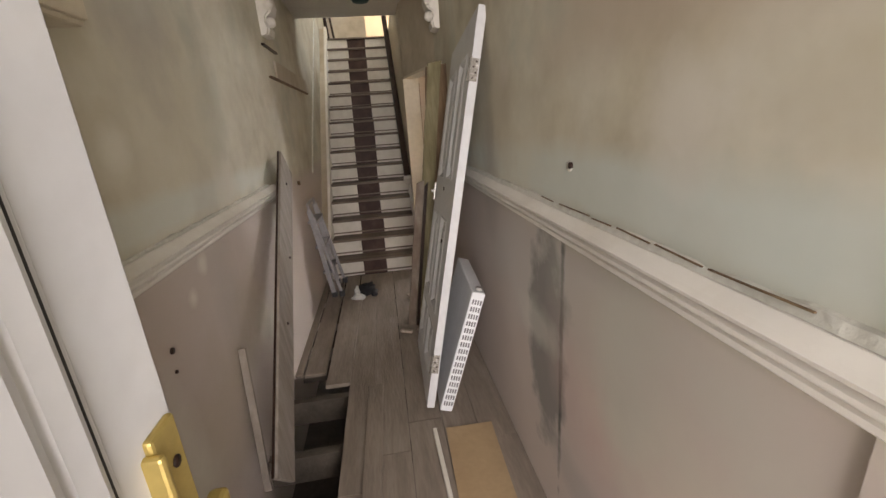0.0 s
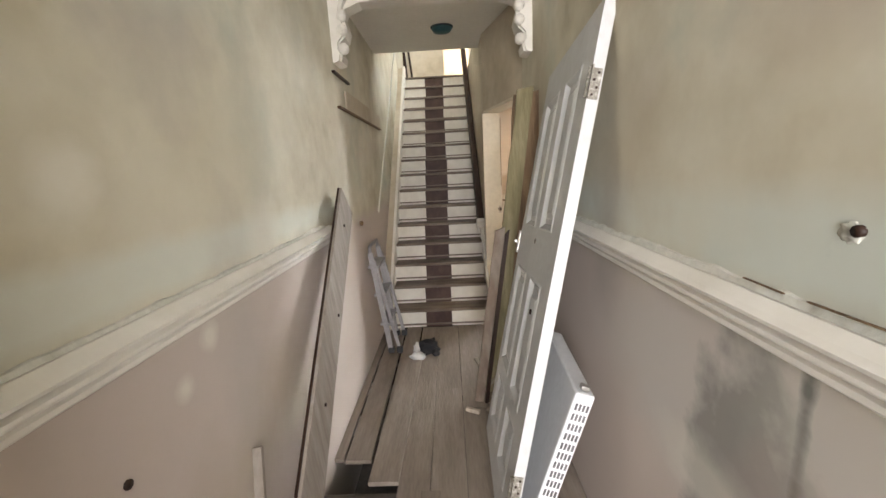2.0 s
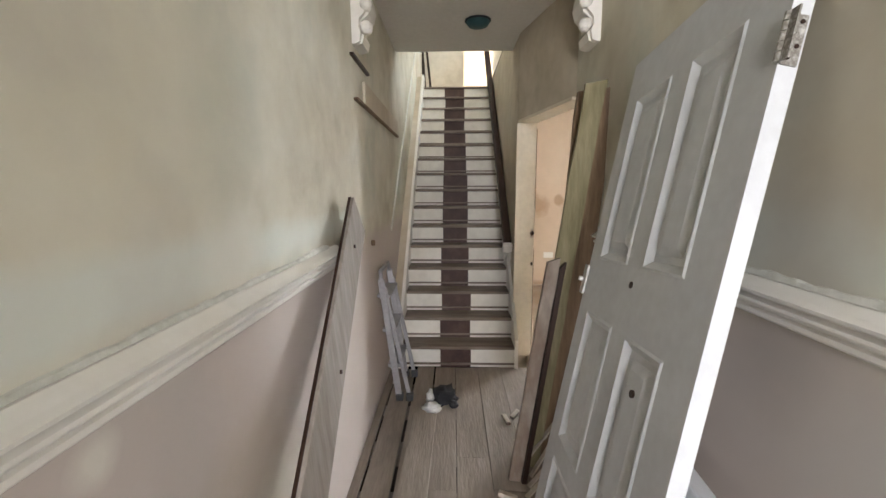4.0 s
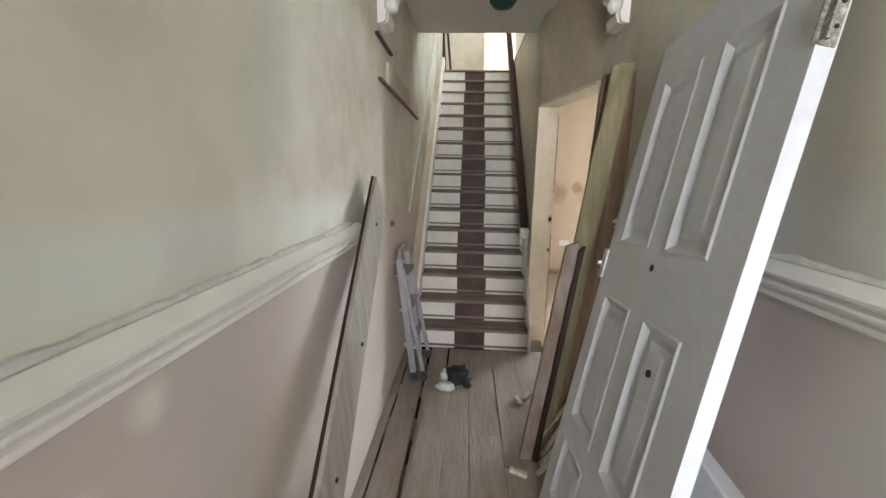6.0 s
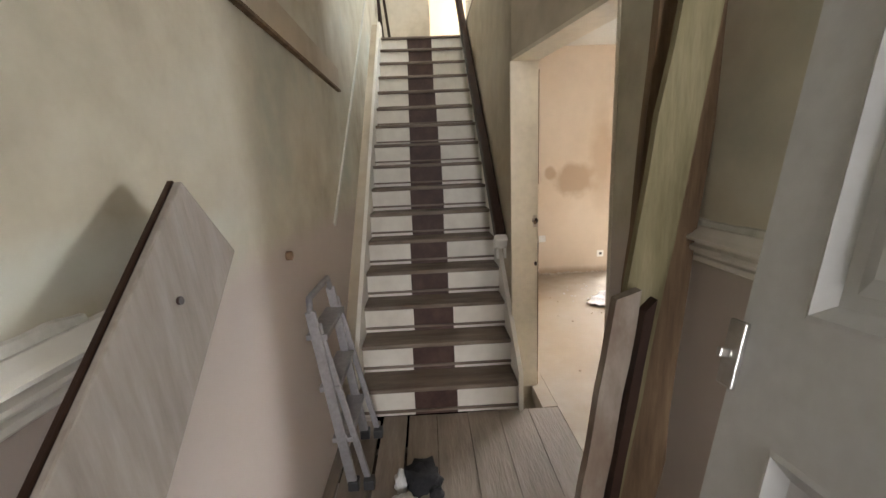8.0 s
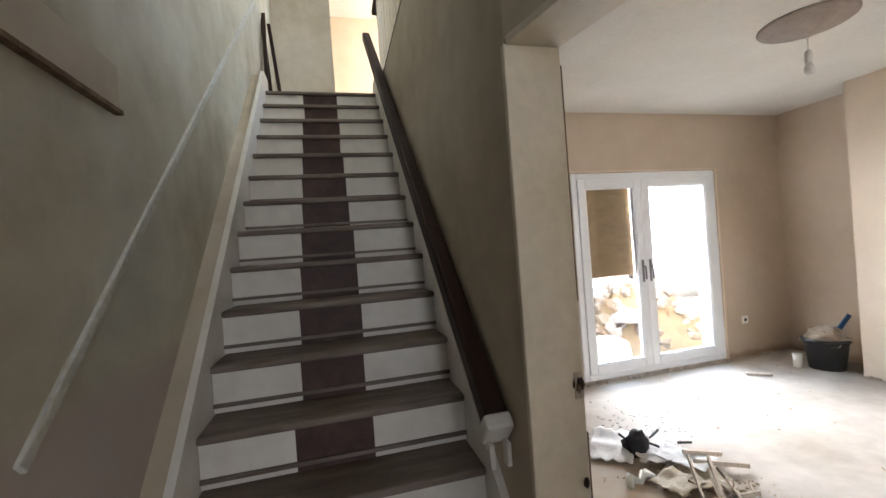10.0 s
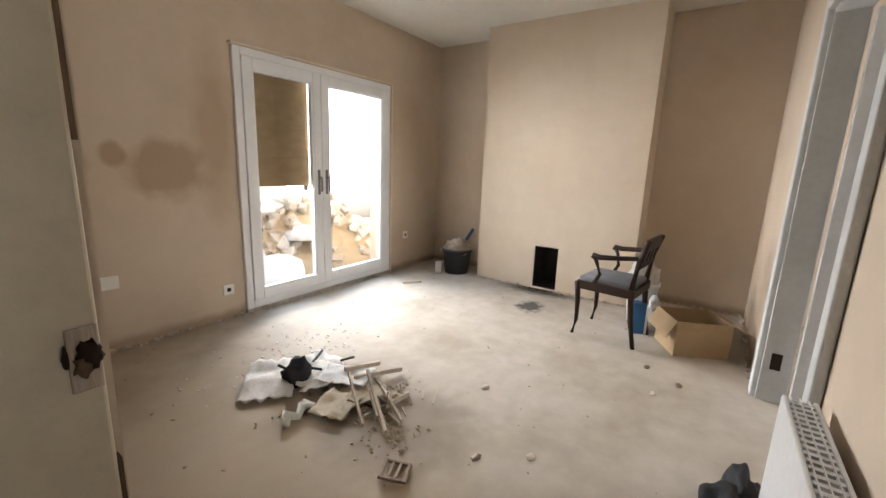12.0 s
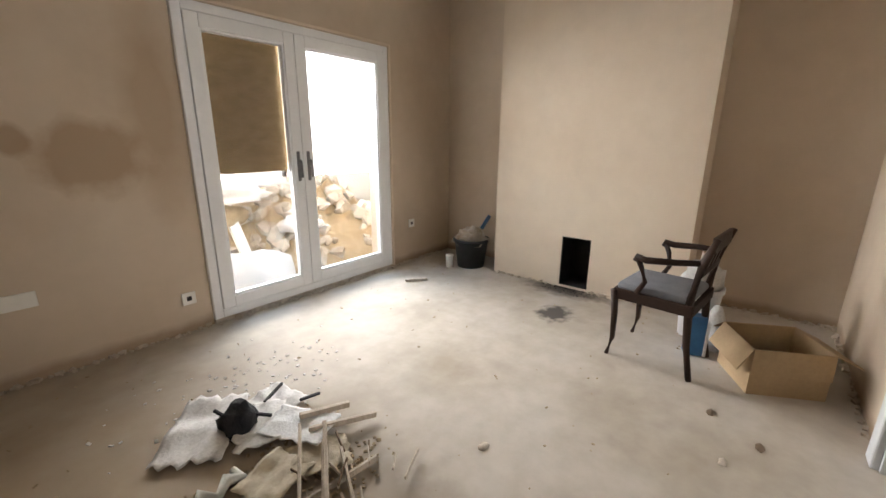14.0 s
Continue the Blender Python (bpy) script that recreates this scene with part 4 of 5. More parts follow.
# door linings and architraves
dl = thing("door_frame_hall", (0.62, 5.0, 0), "cream painted door lining with a torn latch plate", "door frame", kind="structure")
block("lining", STAIR_R - 0.012, STAIR_R + 0.149, DOOR_B - 0.022, DOOR_B - 0.001, 0, DOOR_H - 0.022, m_cream, dl, 0.004)
block("lining", HALL_R - 0.006, HALL_R + 0.094, DOOR_A + 0.001, DOOR_A + 0.022, 0, DOOR_H - 0.022, m_cream, dl, 0.004)
bar("lining", ((STAIR_R + 0.07), DOOR_B - 0.005, DOOR_H - 0.011), (HALL_R + 0.045, DOOR_A + 0.005, DOOR_H - 0.011), 0.02, 0.15, m_cream, dl)
block("latch_plate", STAIR_R + 0.12, STAIR_R + 0.147, DOOR_B - 0.0255, DOOR_B - 0.021, 1.045, 1.115, m_lath, dl, 0.002)
blob("torn_wood", (STAIR_R + 0.137, DOOR_B - 0.025, 1.085), (0.011, 0.006, 0.016), m_dark, dl, 0.7, 3, 3, False, 3)
blob("torn_wood", (STAIR_R + 0.131, DOOR_B - 0.025, 1.075), (0.008, 0.005, 0.012), m_brown, dl, 0.7, 3, 3, False, 8)
blob("torn_wood", (STAIR_R + 0.119, DOOR_B - 0.024, 1.085), (0.003, 0.003, 0.012), m_dark, dl, 0.6, 3, 2, False, 4)
blob("torn_wood", (STAIR_R + 0.135, DOOR_B - 0.024, 0.82), (0.008, 0.006, 0.015), m_dark, dl, 0.5, 3, 2, False)
bar("split_edge", (STAIR_R + 0.1515, DOOR_B - 0.012, 0.1), (STAIR_R + 0.1515, DOOR_B - 0.012, 0.95), 0.005, 0.014, m_brown, dl, up=(1, 0, 0))
bar("split_edge", (STAIR_R + 0.1515, DOOR_B - 0.012, 1.3), (STAIR_R + 0.1515, DOOR_B - 0.012, 1.93), 0.005, 0.012, m_brown, dl, up=(1, 0, 0))

df = thing("door_frame_side", (3.1, NEAR, 0), "white painted door lining and wide architrave", "door frame", kind="structure")
for x0, x1 in ((2.2, 2.23), (3.43, 3.46)):
    block("lining", x0, x1, NEAR - 0.13, NEAR + 0.006, 0, 2.09, m_gloss, df, 0.003)
block("lining", 2.2, 3.46, NEAR - 0.13, NEAR + 0.006, 2.09, 2.12, m_gloss, df, 0.003)
for x0, x1 in ((2.14, 2.215), (3.445, 3.54)):
    block("architrave", x0, x1, NEAR + 0.001, NEAR + 0.035, 0, 2.2, m_gloss, df, 0.008)
block("architrave", 2.215, 3.445, NEAR + 0.001, NEAR + 0.035, 2.105, 2.2, m_gloss, df, 0.008)
sd = thing("side_door", (3.4, 3.98, 0), "white painted panel door standing open into the next room", "door")
block("leaf", 3.385, 3.424, 3.15, 3.97, 0.008, 2.08, m_gloss, sd, 0.003)
for y0, y1, z0, z1 in ((3.24, 3.5, 0.2, 0.85), (3.62, 3.88, 0.2, 0.85), (3.24, 3.5, 1.0, 1.95), (3.62, 3.88, 1.0, 1.95)):
    block("panel", 3.374, 3.386, y0, y1, z0, z1, m_gloss, sd, 0.005)
block("latch", 3.37, 3.386, 3.17, 3.21, 0.98, 1.08, m_steel, sd, 0.003)
block("hinge", 3.428, 3.431, NEAR - 0.08, NEAR - 0.03, 0.2, 0.3, m_dark, df)

# skirting scar: broken plaster along the floor
bm = bmesh.new()
for x0, y0, x1, y1 in ((0.85, BACK - 0.012, 2.34, BACK - 0.012), (4.16, BACK - 0.012, ALC, BACK - 0.012), (CHIM - 0.012, 5.05, CHIM - 0.012, 5.75), (CHIM - 0.012, 6.05, CHIM - 0.012, 6.7), (ALC - 0.012, NEAR, ALC - 0.012, 5.03), (3.6, NEAR + 0.012, ALC, NEAR + 0.012)):
    n = int(math.hypot(x1 - x0, y1 - y0) / 0.03)
    for k in range(n):
        f = (k + random.random()) / n
        s = random.uniform(0.008, 0.028)
        add_box(bm, pose(x0 + (x1 - x0) * f + random.uniform(-0.015, 0.015), y0 + (y1 - y0) * f + random.uniform(-0.02, 0.01), s * 0.3, random.uniform(-30, 30), random.uniform(-30, 30), random.uniform(0, 90)), s, s * 1.4, s * 0.8)
tagged(mesh_ob("plaster_crumbs", bm, m_lath), "broken plaster crumbs along the wall foot", "debris", kind="stuff")

# ---- french doors ----
fr = thing("french_doors", (3.25, BACK, 0.03), "white plastic french doors with two glazed leaves", "french doors", kind="structure")
FY0, FY1 = BACK - 0.03, BACK + 0.045


def frame_rect(name, x0, x1, z0, z1, w, y0, y1, m, parent, bevel=0.006):
    bm = bmesh.new()
    for a, b, c, d in ((x0, x0 + w, z0, z1), (x1 - w, x1, z0, z1), (x0 + w, x1 - w, z0, z0 + w), (x0 + w, x1 - w, z1 - w, z1)):
        add_box(bm, Matrix.Translation(((a + b) / 2, (y0 + y1) / 2, (c + d) / 2)), b - a, y1 - y0, d - c, bevel)
    return mesh_ob(name, bm, m, parent=parent)


frame_rect("outer_frame", 2.36, 4.13, 0.035, 2.108, 0.06, FY0, FY1, m_upvc, fr)
MIDX = 3.165
for x0, x1 in ((2.422, MIDX - 0.002), (MIDX + 0.002, 4.068)):
    frame_rect("leaf_frame", x0, x1, 0.1, 2.045, 0.085, FY0 - 0.012, FY1 - 0.015, m_upvc, fr)
    frame_rect("glazing_bead", x0 + 0.08, x1 - 0.08, 0.18, 1.965, 0.02, FY0 - 0.004, FY1 - 0.03, m_upvc, fr, 0.004)
    p = block("pane", x0 + 0.09, x1 - 0.09, BACK + 0.002, BACK + 0.008, 0.19, 1.955, glass, fr)
    p.visible_shadow = False
for x in (MIDX - 0.045, MIDX + 0.045):
    block("handle_plate", x - 0.014, x + 0.014, FY0 - 0.02, FY0 - 0.012, 0.97, 1.2, m_gun, fr, 0.004)
    s = -1 if x < MIDX else 1
    bm = bmesh.new()
    add_tube(bm, [(x, FY0 - 0.015, 1.13), (x, FY0 - 0.05, 1.13), (x, FY0 - 0.055, 1.1), (x, FY0 - 0.055, 1.0)], 0.009)
    mesh_ob("handle", bm, m_gun, parent=fr, smooth=True)
bm = bmesh.new()
for k in range(90):
    x, n = random.uniform(2.36, 4.12), random.uniform(0.015, 0.05)
    add_box(bm, pose(x, FY0 + random.uniform(-0.02, 0.03), n * 0.25, random.uniform(-20, 20), random.uniform(-20, 20), random.uniform(0, 90)), n, n * 0.8, n * 0.5)
add_box(bm, Matrix.Translation((3.245, BACK + 0.01, 0.016)), 1.76, 0.05, 0.031)
mesh_ob("mortar_bed", bm, m_rubble, parent=fr)
structure(block("reveal", 4.13, 4.15, FY0 - 0.02, BACK + 0.002, 0.03, 2.13, m_breast, bevel=0.004), "cream plaster edge beside the french doors", "trim")
structure(block("reveal_head", 2.34, 4.129, FY0 - 0.02, BACK + 0.002, 2.11, 2.13, m_breast, bevel=0.004), "cream plaster edge over the french doors", "trim")
structure(block("outer_sill", 2.3, 4.2, BACK + 0.05, BACK + 0.36, -0.03, 0.03, m_yard), "concrete door sill", "sill")
ob = tagged(block("chipboard_sheet", 2.5, 3.085, BACK + 0.05, BACK + 0.068, 1.05, 2.0, m_osb), "brown chipboard sheet fixed behind the door glass", "board")
block_ob = tagged(bar("dark_batten", (3.07, BACK + 0.09, 1.0), (3.07, BACK + 0.09, 1.97), 0.03, 0.03, m_dark, up=(1, 0, 0)), "dark batten beside the chipboard", "batten")
for x, z, w, h in ((1.437, 0.465, 0.146, 0.086), (2.221, 0.241, 0.086, 0.086), (4.45, 0.42, 0.086, 0.086)):
    so = thing("wall_socket", (x, BACK, z), "white plastic wall socket", "socket", "sockets on the back wall")
    block("plate", x - w / 2, x + w / 2, BACK - 0.012, BACK, z - h / 2, z + h / 2, m_socket, so, 0.004)
    if w < 0.1:
        block("aperture", x - 0.015, x + 0.015, BACK - 0.014, BACK - 0.011, z - 0.015, z + 0.015, m_shadowgap, so)

# ---- yard ----
structure(block("ground", -30, 40, BACK + 0.281, 60, -0.2, -0.06, m_yard), "pale concrete yard", "ground")
structure(block("ground_front", -30, 40, -60, -0.06, -0.2, -0.06, m_yard), "pale paving before the house", "ground")
# added pale wall behind the yard lamp, bounces sun towards the room
wall_holes("yard_wall", "y", 11.8, 0.2, -1.0, 9.0, -0.1, 2.9, [], m_render, "white rendered yard wall added to bounce sunlight indoors")
bm = bmesh.new()
GN = 36
grid = []
for i in range(GN + 1):
    row = []
    for j in range(GN + 1):
        x, y = 1.9 + 3.9 * i / GN, 8.25 + 2.9 * j / GN
        a = max(0, 1 - ((x - 3.85) / 1.85) ** 2) * max(0, min(1, (y - 8.25) / 0.9)) * max(0, min(1, (11.1 - y) / 0.5))
        z = -0.08 + a * (0.85 + 0.35 * noise.noise(Vector((x * 2, y * 2, 0))) + 0.12 * noise.noise(Vector((x * 7, y * 7, 3))))
        row.append(bm.verts.new((x, y, z)))
    grid.append(row)
for i in range(GN):
    for j in range(GN):
        bm.faces.new((grid[i][j], grid[i + 1][j], grid[i + 1][j + 1], grid[i][j + 1]))
heap = tagged(mesh_ob("spoil_heap", bm, m_spoil), "heap of sandy spoil and rubble in the yard", "rubble heap", kind="stuff")
bm = bmesh.new()
for k in range(260):
    x, y = random.uniform(2.3, 5.2), random.uniform(8.3, 10.2)
    a = max(0, 1 - ((x - 3.85) / 1.85) ** 2) * max(0, min(1, (y - 8.25) / 0.9))
    z = -0.05 + a * (0.85 + 0.35 * noise.noise(Vector((x * 2, y * 2, 0))))
    s = random.uniform(0.04, 0.14)
    r = bmesh.ops.create_icosphere(bm, subdivisions=1, radius=s, matrix=pose(x, y, z, random.uniform(0, 180), random.uniform(0, 180), 0) @ Matrix.Diagonal((1, random.uniform(0.5, 1), random.uniform(0.35, 0.8), 1)))
    for v in r["verts"]:
        v.co += Vector((random.uniform(-1, 1), random.uniform(-1, 1), random.uniform(-1, 1))) * s * 0.25
tagged(mesh_ob("rubble_stones", bm, m_rubble), "broken bricks and stones on the heap", "rubble", kind="stuff")
for k, (x, y, z, sx, sy, sz) in enumerate(((3.0, 8.75, 0.72, 0.42, 0.3, 0.14), (3.5, 9.0, 0.82, 0.3, 0.3, 0.14), (2.8, 8.2, -0.06, 0.5, 0.3, 0.34), (3.7, 8.6, 0.35, 0.24, 0.2, 0.12), (2.85, 8.7, 0.5, 0.3, 0.2, 0.2))):
    tagged(blob("rubble_sack", (x, y, z), (sx, sy, sz), m_cloth_w if k != 4 else m_spoil, None, 0.4, 2.0, 3, seed=k + 9), "crumpled pale rubble sack on the heap", "sack", "sacks in the yard")
tagged(bar("white_timber", (3.05, 8.3, -0.05), (2.95, 8.7, 0.85), 0.09, 0.05, m_upvc, up=(1, 0, 0)), "white painted timber leaning on the heap", "timber")

# ---- room things ----
ch = thing("armchair", (3.94, 5.05, 0), "dark wooden open armchair with a grey padded seat", "armchair")
CF = Vector((3.74, 5.28, 0)) - Vector((3.69, 4.85, 0))
cy = CF.normalized()
cx = Vector((cy.y, -cy.x, 0))
CM = Matrix((cx, cy, Vector((0, 0, 1)))).transposed().to_4x4()
CM.translation = (3.68, 4.865, 0)
W_, D_ = 0.42, 0.42


def C(x, y, z):
    return CM @ Vector((x, y, z))


for x in (0.0, W_):
    o = -1 if x == 0 else 1
    tube("leg", [C(x, D_ + 0.01, 0), C(x, D_ - 0.015, 0.12), C(x, D_ - 0.01, 0.28), C(x, D_ + 0.005, 0.43)], [0.014, 0.015, 0.02, 0.024], m_dark, ch)
    tube("leg", [C(x * 0.9 + 0.02, -0.03, 0), C(x * 0.9 + 0.02, 0.01, 0.2), C(x * 0.9 + 0.02, 0.03, 0.44), C(x * 0.9 + 0.02, 0.0, 0.68), C(x * 0.9 + 0.02, -0.05, 0.82)], [0.017, 0.019, 0.023, 0.02, 0.015], m_dark, ch)
    tube("arm", [C(x * 0.9 + 0.02, 0.0, 0.68), C(x + o * 0.03, 0.12, 0.67), C(x + o * 0.04, 0.26, 0.655), C(x + o * 0.03, 0.31, 0.665), C(x + o * 0.03, 0.32, 0.64)], [0.016, 0.018, 0.02, 0.02, 0.014], m_dark, ch)
    tube("arm_post", [C(x, 0.3, 0.44), C(x + o * 0.005, 0.26, 0.52), C(x + o * 0.025, 0.28, 0.6), C(x + o * 0.03, 0.305, 0.655)], [0.017, 0.014, 0.014, 0.016], m_dark, ch)
    bm = bmesh.new()
    add_bar(bm, C(x, 0.0, 0.41), C(x, D_, 0.41), 0.065, 0.024, (0, 0, 1), 0.005)
    mesh_ob("seat_rail", bm, m_dark, parent=ch)
for y in (0.01, D_):
    bm = bmesh.new()
    add_bar(bm, C(0.0, y, 0.41), C(W_, y, 0.41), 0.065, 0.024, (0, 0, 1), 0.005)
    mesh_ob("seat_rail", bm, m_dark, parent=ch)
bm = bmesh.new()
add_box(bm, CM @ Matrix.Translation((W_ / 2, D_ / 2 + 0.01, 0.455)), W_ - 0.02, D_ - 0.02, 0.045, 0.018)
mesh_ob("seat", bm, m_seat, parent=ch, smooth=True)
bm = bmesh.new()
add_bar(bm, C(0.02, -0.035, 0.78), C(W_ - 0.03, -0.035, 0.78), 0.09, 0.022, (0, 0, 1), 0.008)
add_bar(bm, C(0.02, 0.0, 0.62), C(W_ - 0.03, 0.0, 0.62), 0.04, 0.02, (0, 0, 1), 0.006)
for k in range(3):
    x = 0.11 + k * 0.09
    add_bar(bm, C(x, 0.0, 0.63), C(x, -0.03, 0.76), 0.045, 0.012, cx, 0.003)
mesh_ob("backrest", bm, m_dark, parent=ch)


def carton(base, ex, ey, w, d, h):
    """An open cardboard box with its four flaps folded out."""
    b = thing("cardboard_box", base, "open brown cardboard box with flaps out", "box")
    m4 = Matrix((ex, ey, Vector((0, 0, 1)))).transposed().to_4x4()
    m4.translation = base
    t = 0.005
    for x0, x1, y0, y1, z0, z1 in ((0, w, 0, d, 0.001, t), (0, w, 0, t, t, h), (0, w, d - t, d, t, h), (0, t, t, d - t, t, h), (w - t, w, t, d - t, t, h)):
        bm = bmesh.new()
        add_box(bm, m4 @ Matrix.Translation(((x0 + x1) / 2, (y0 + y1) / 2, (z0 + z1) / 2)), x1 - x0, y1 - y0, z1 - z0)
        mesh_ob("side", bm, m_card, parent=b)
    for (px_, py_), (dx, dy), n, ang in (((w / 2, 0), (0, -1), w, -86), ((w / 2, d), (0, 1), w, -35), ((0, d / 2), (-1, 0), d, -62), ((w, d / 2), (1, 0), d, -25)):
        f = 0.14
        a = radians(ang)
        c = Vector((px_ + dx * f / 2 * math.cos(a), py_ + dy * f / 2 * math.cos(a), h + f / 2 * math.sin(a)))
        rot = Euler((0, 0, math.atan2(dy, dx))).to_matrix().to_4x4() @ Euler((0, -a, 0)).to_matrix().to_4x4()
        bm = bmesh.new()
        add_box(bm, m4 @ Matrix.Translation(c) @ rot, f, n, 0.005)
        mesh_ob("flap", bm, m_card, parent=b)
    return b


exv = (Vector((3.9, 4.23, 0)) - Vector((3.75, 4.52, 0))).normalized()
eyv = Vector((-exv.y, exv.x, 0))
carton(Vector((3.755, 4.575, 0)), exv, eyv, 0.37, 0.34, 0.26)

wb = thing("white_bucket", (4.38, 4.9, 0), "white plastic bucket with crumpled plastic bags", "bucket")
lathe("bucket", (4.38, 4.9, 0), [(0.1, 0), (0.125, 0.33), (0.135, 0.33), (0.135, 0.36), (0.125, 0.36), (0.12, 0.33), (0.095, 0.02)], m_upvc, wb)
blob("plastic_bag", (4.37, 4.9, 0.31), (0.1, 0.1, 0.2), m_paper, wb, 0.8, 3.2, 3, True, 5)
tagged(blob("plastic_bag", (4.22, 4.78, 0), (0.07, 0.07, 0.2), m_paper, None, 0.5, 2.4, 3, True, 6), "crumpled white plastic bag on the floor", "bag")
bs = thing("blue_carton", (4.07, 4.87, 0), "blue carton standing under the chair", "carton")
bm = bmesh.new()
add_box(bm, pose(4.07, 4.87, 0.13, 0, 0, 20), 0.08, 0.1, 0.26, 0.006)
mesh_ob("body", bm, m_blue, parent=bs)
bm = bmesh.new()
add_box(bm, pose(4.08, 4.812, 0.12, 0, 0, 20), 0.07, 0.016, 0.23, 0.004)
mesh_ob("side_label", bm, m_paper, parent=bs)

tb = thing("black_tub", (4.72, 7.0, 0), "black plastic tub full of rubbish in the alcove", "tub")
lathe("tub", (4.72, 7.02, 0), [(0.14, 0), (0.175, 0.27), (0.19, 0.27), (0.19, 0.3), (0.175, 0.3), (0.165, 0.26), (0.13, 0.02)], m_tub, tb)
blob("rubbish", (4.72, 7.02, 0.24), (0.15, 0.15, 0.13), m_rubble, tb, 0.9, 4, 3, True, 7)
for k in range(9):
    blob("rubbish", (4.72 + random.uniform(-0.11, 0.11), 7.02 + random.uniform(-0.11, 0.11), 0.3), (0.05, 0.06, 0.07), (m_paper, m_lath, m_rubble)[k % 3], tb, 0.6, 2, 2, True, k + 20)
bm = bmesh.new()
add_box(bm, pose(4.8, 6.9, 0.47, 25, 20, 15), 0.09, 0.012, 0.16, 0.003)
mesh_ob("blue_wrapper", bm, m_blue, parent=tb)
jar = thing("white_pot", (4.53, 7.16, 0), "small white pot on the floor", "pot")
lathe("pot", (4.53, 7.16, 0), [(0.035, 0), (0.04, 0.11), (0.035, 0.115)], m_socket, jar, 16)
lathe("lid", (4.53, 7.16, 0.116), [(0.042, 0), (0.042, 0.018), (0.036, 0.02)], m_socket, jar, 16)
tagged(bar("timber_offcut", (3.9, 7.2, 0.012), (4.06, 7.07, 0.012), 0.022, 0.05, m_lath), "small pale timber offcut on the floor", "offcut", "offcuts")

# spade against the back wall
sp = thing("spade", (1.05, 7.45, 0), "garden spade with a wooden shaft leaning on the wall", "spade")
bm = bmesh.new()
add_bar(bm, (0.985, 7.44, 0.005), (0.99, 7.53, 0.27), 0.008, 0.24, (0, -1, 0.2), 0.002)
mesh_ob("blade", bm, m_spade, parent=sp)
tube("shaft", [(0.99, 7.52, 0.2), (1.0, 7.56, 0.5), (1.03, 7.6, 0.95)], [0.022, 0.017, 0.016], m_brown, sp)
bar("grip", (0.95, 7.6, 0.96), (1.11, 7.6, 0.94), 0.032, 0.032, m_brown, sp, bevel=0.01)

# ceiling rose and bulb
ro = thing("ceiling_rose", (3.05, 5.92, ROOM_CEIL), "large brown ceiling rose with a bare hanging bulb", "ceiling rose")
lathe("rose", (3.05, 5.92, ROOM_CEIL), [(0.25, 0), (0.25, -0.012), (0.235, -0.022), (0.21, -0.024), (0.2, -0.034), (0.12, -0.05), (0.09, -0.065), (0.05, -0.07), (0.04, -0.09), (0.01, -0.095)], m_rose, ro, 40)
tube("cord", [(3.05, 5.92, ROOM_CEIL - 0.08), (3.05, 5.92, ROOM_CEIL - 0.2)], 0.004, m_socket, ro)
lathe("holder", (3.05, 5.92, ROOM_CEIL - 0.26), [(0.014, 0.075), (0.02, 0.06), (0.021, 0.01), (0.018, 0)], m_socket, ro, 16)
lathe("bulb", (3.05, 5.92, ROOM_CEIL - 0.335), [(0.004, 0), (0.018, 0.005), (0.027, 0.025), (0.025, 0.045), (0.014, 0.075)], m_bulb, ro, 16)

# radiator under the near wall
r2 = thing("wall_radiator", (1.7, NEAR + 0.08, 0.1), "white panel radiator below the pink wall", "radiator")
block("panel", 1.0, 2.04, NEAR + 0.1, NEAR + 0.112, 0.12, 0.66, m_grille, r2, 0.004)
block("panel", 1.0, 2.04, NEAR + 0.03, NEAR + 0.042, 0.12, 0.66, m_grille, r2, 0.004)
block("side_cover", 2.035, 2.042, NEAR + 0.03, NEAR + 0.112, 0.13, 0.65, m_grille, r2)
for k in range(35):
    block("grille_bar", 1.01 + k * 0.029, 1.024 + k * 0.029, NEAR + 0.042, NEAR + 0.1, 0.645, 0.658, m_grille, r2)
for k in range(3):
    block("grille_rail", 1.0, 2.035, NEAR + 0.05 + k * 0.02, NEAR + 0.053 + k * 0.02, 0.648, 0.661, m_grille, r2)
for x in (1.15, 1.95):
    block("wall_bracket", x, x + 0.04, NEAR, NEAR + 0.03, 0.1, 0.55, m_steel, r2)
    tube("pipe", [(x, NEAR + 0.06, 0.0), (x, NEAR + 0.06, 0.13)], 0.008, m_steel, r2)

# black bag by the radiator
bg = thing("black_bag", (2.2, 4.34, 0), "black rucksack dropped on the floor", "bag")
blob("body", (2.2, 4.28, 0), (0.12, 0.09, 0.14), m_cloth_b, bg, 0.4, 1.8, 4, True, 31)
blob("flap", (2.27, 4.23, 0.0), (0.1, 0.07, 0.18), m_cloth_b, bg, 0.4, 2.0, 4, True, 32)
tube("strap", [(2.16, 4.5, 0.02), (2.17, 4.43, 0.05), (2.16, 4.36, 0.09)], 0.012, m_cloth_b, bg)

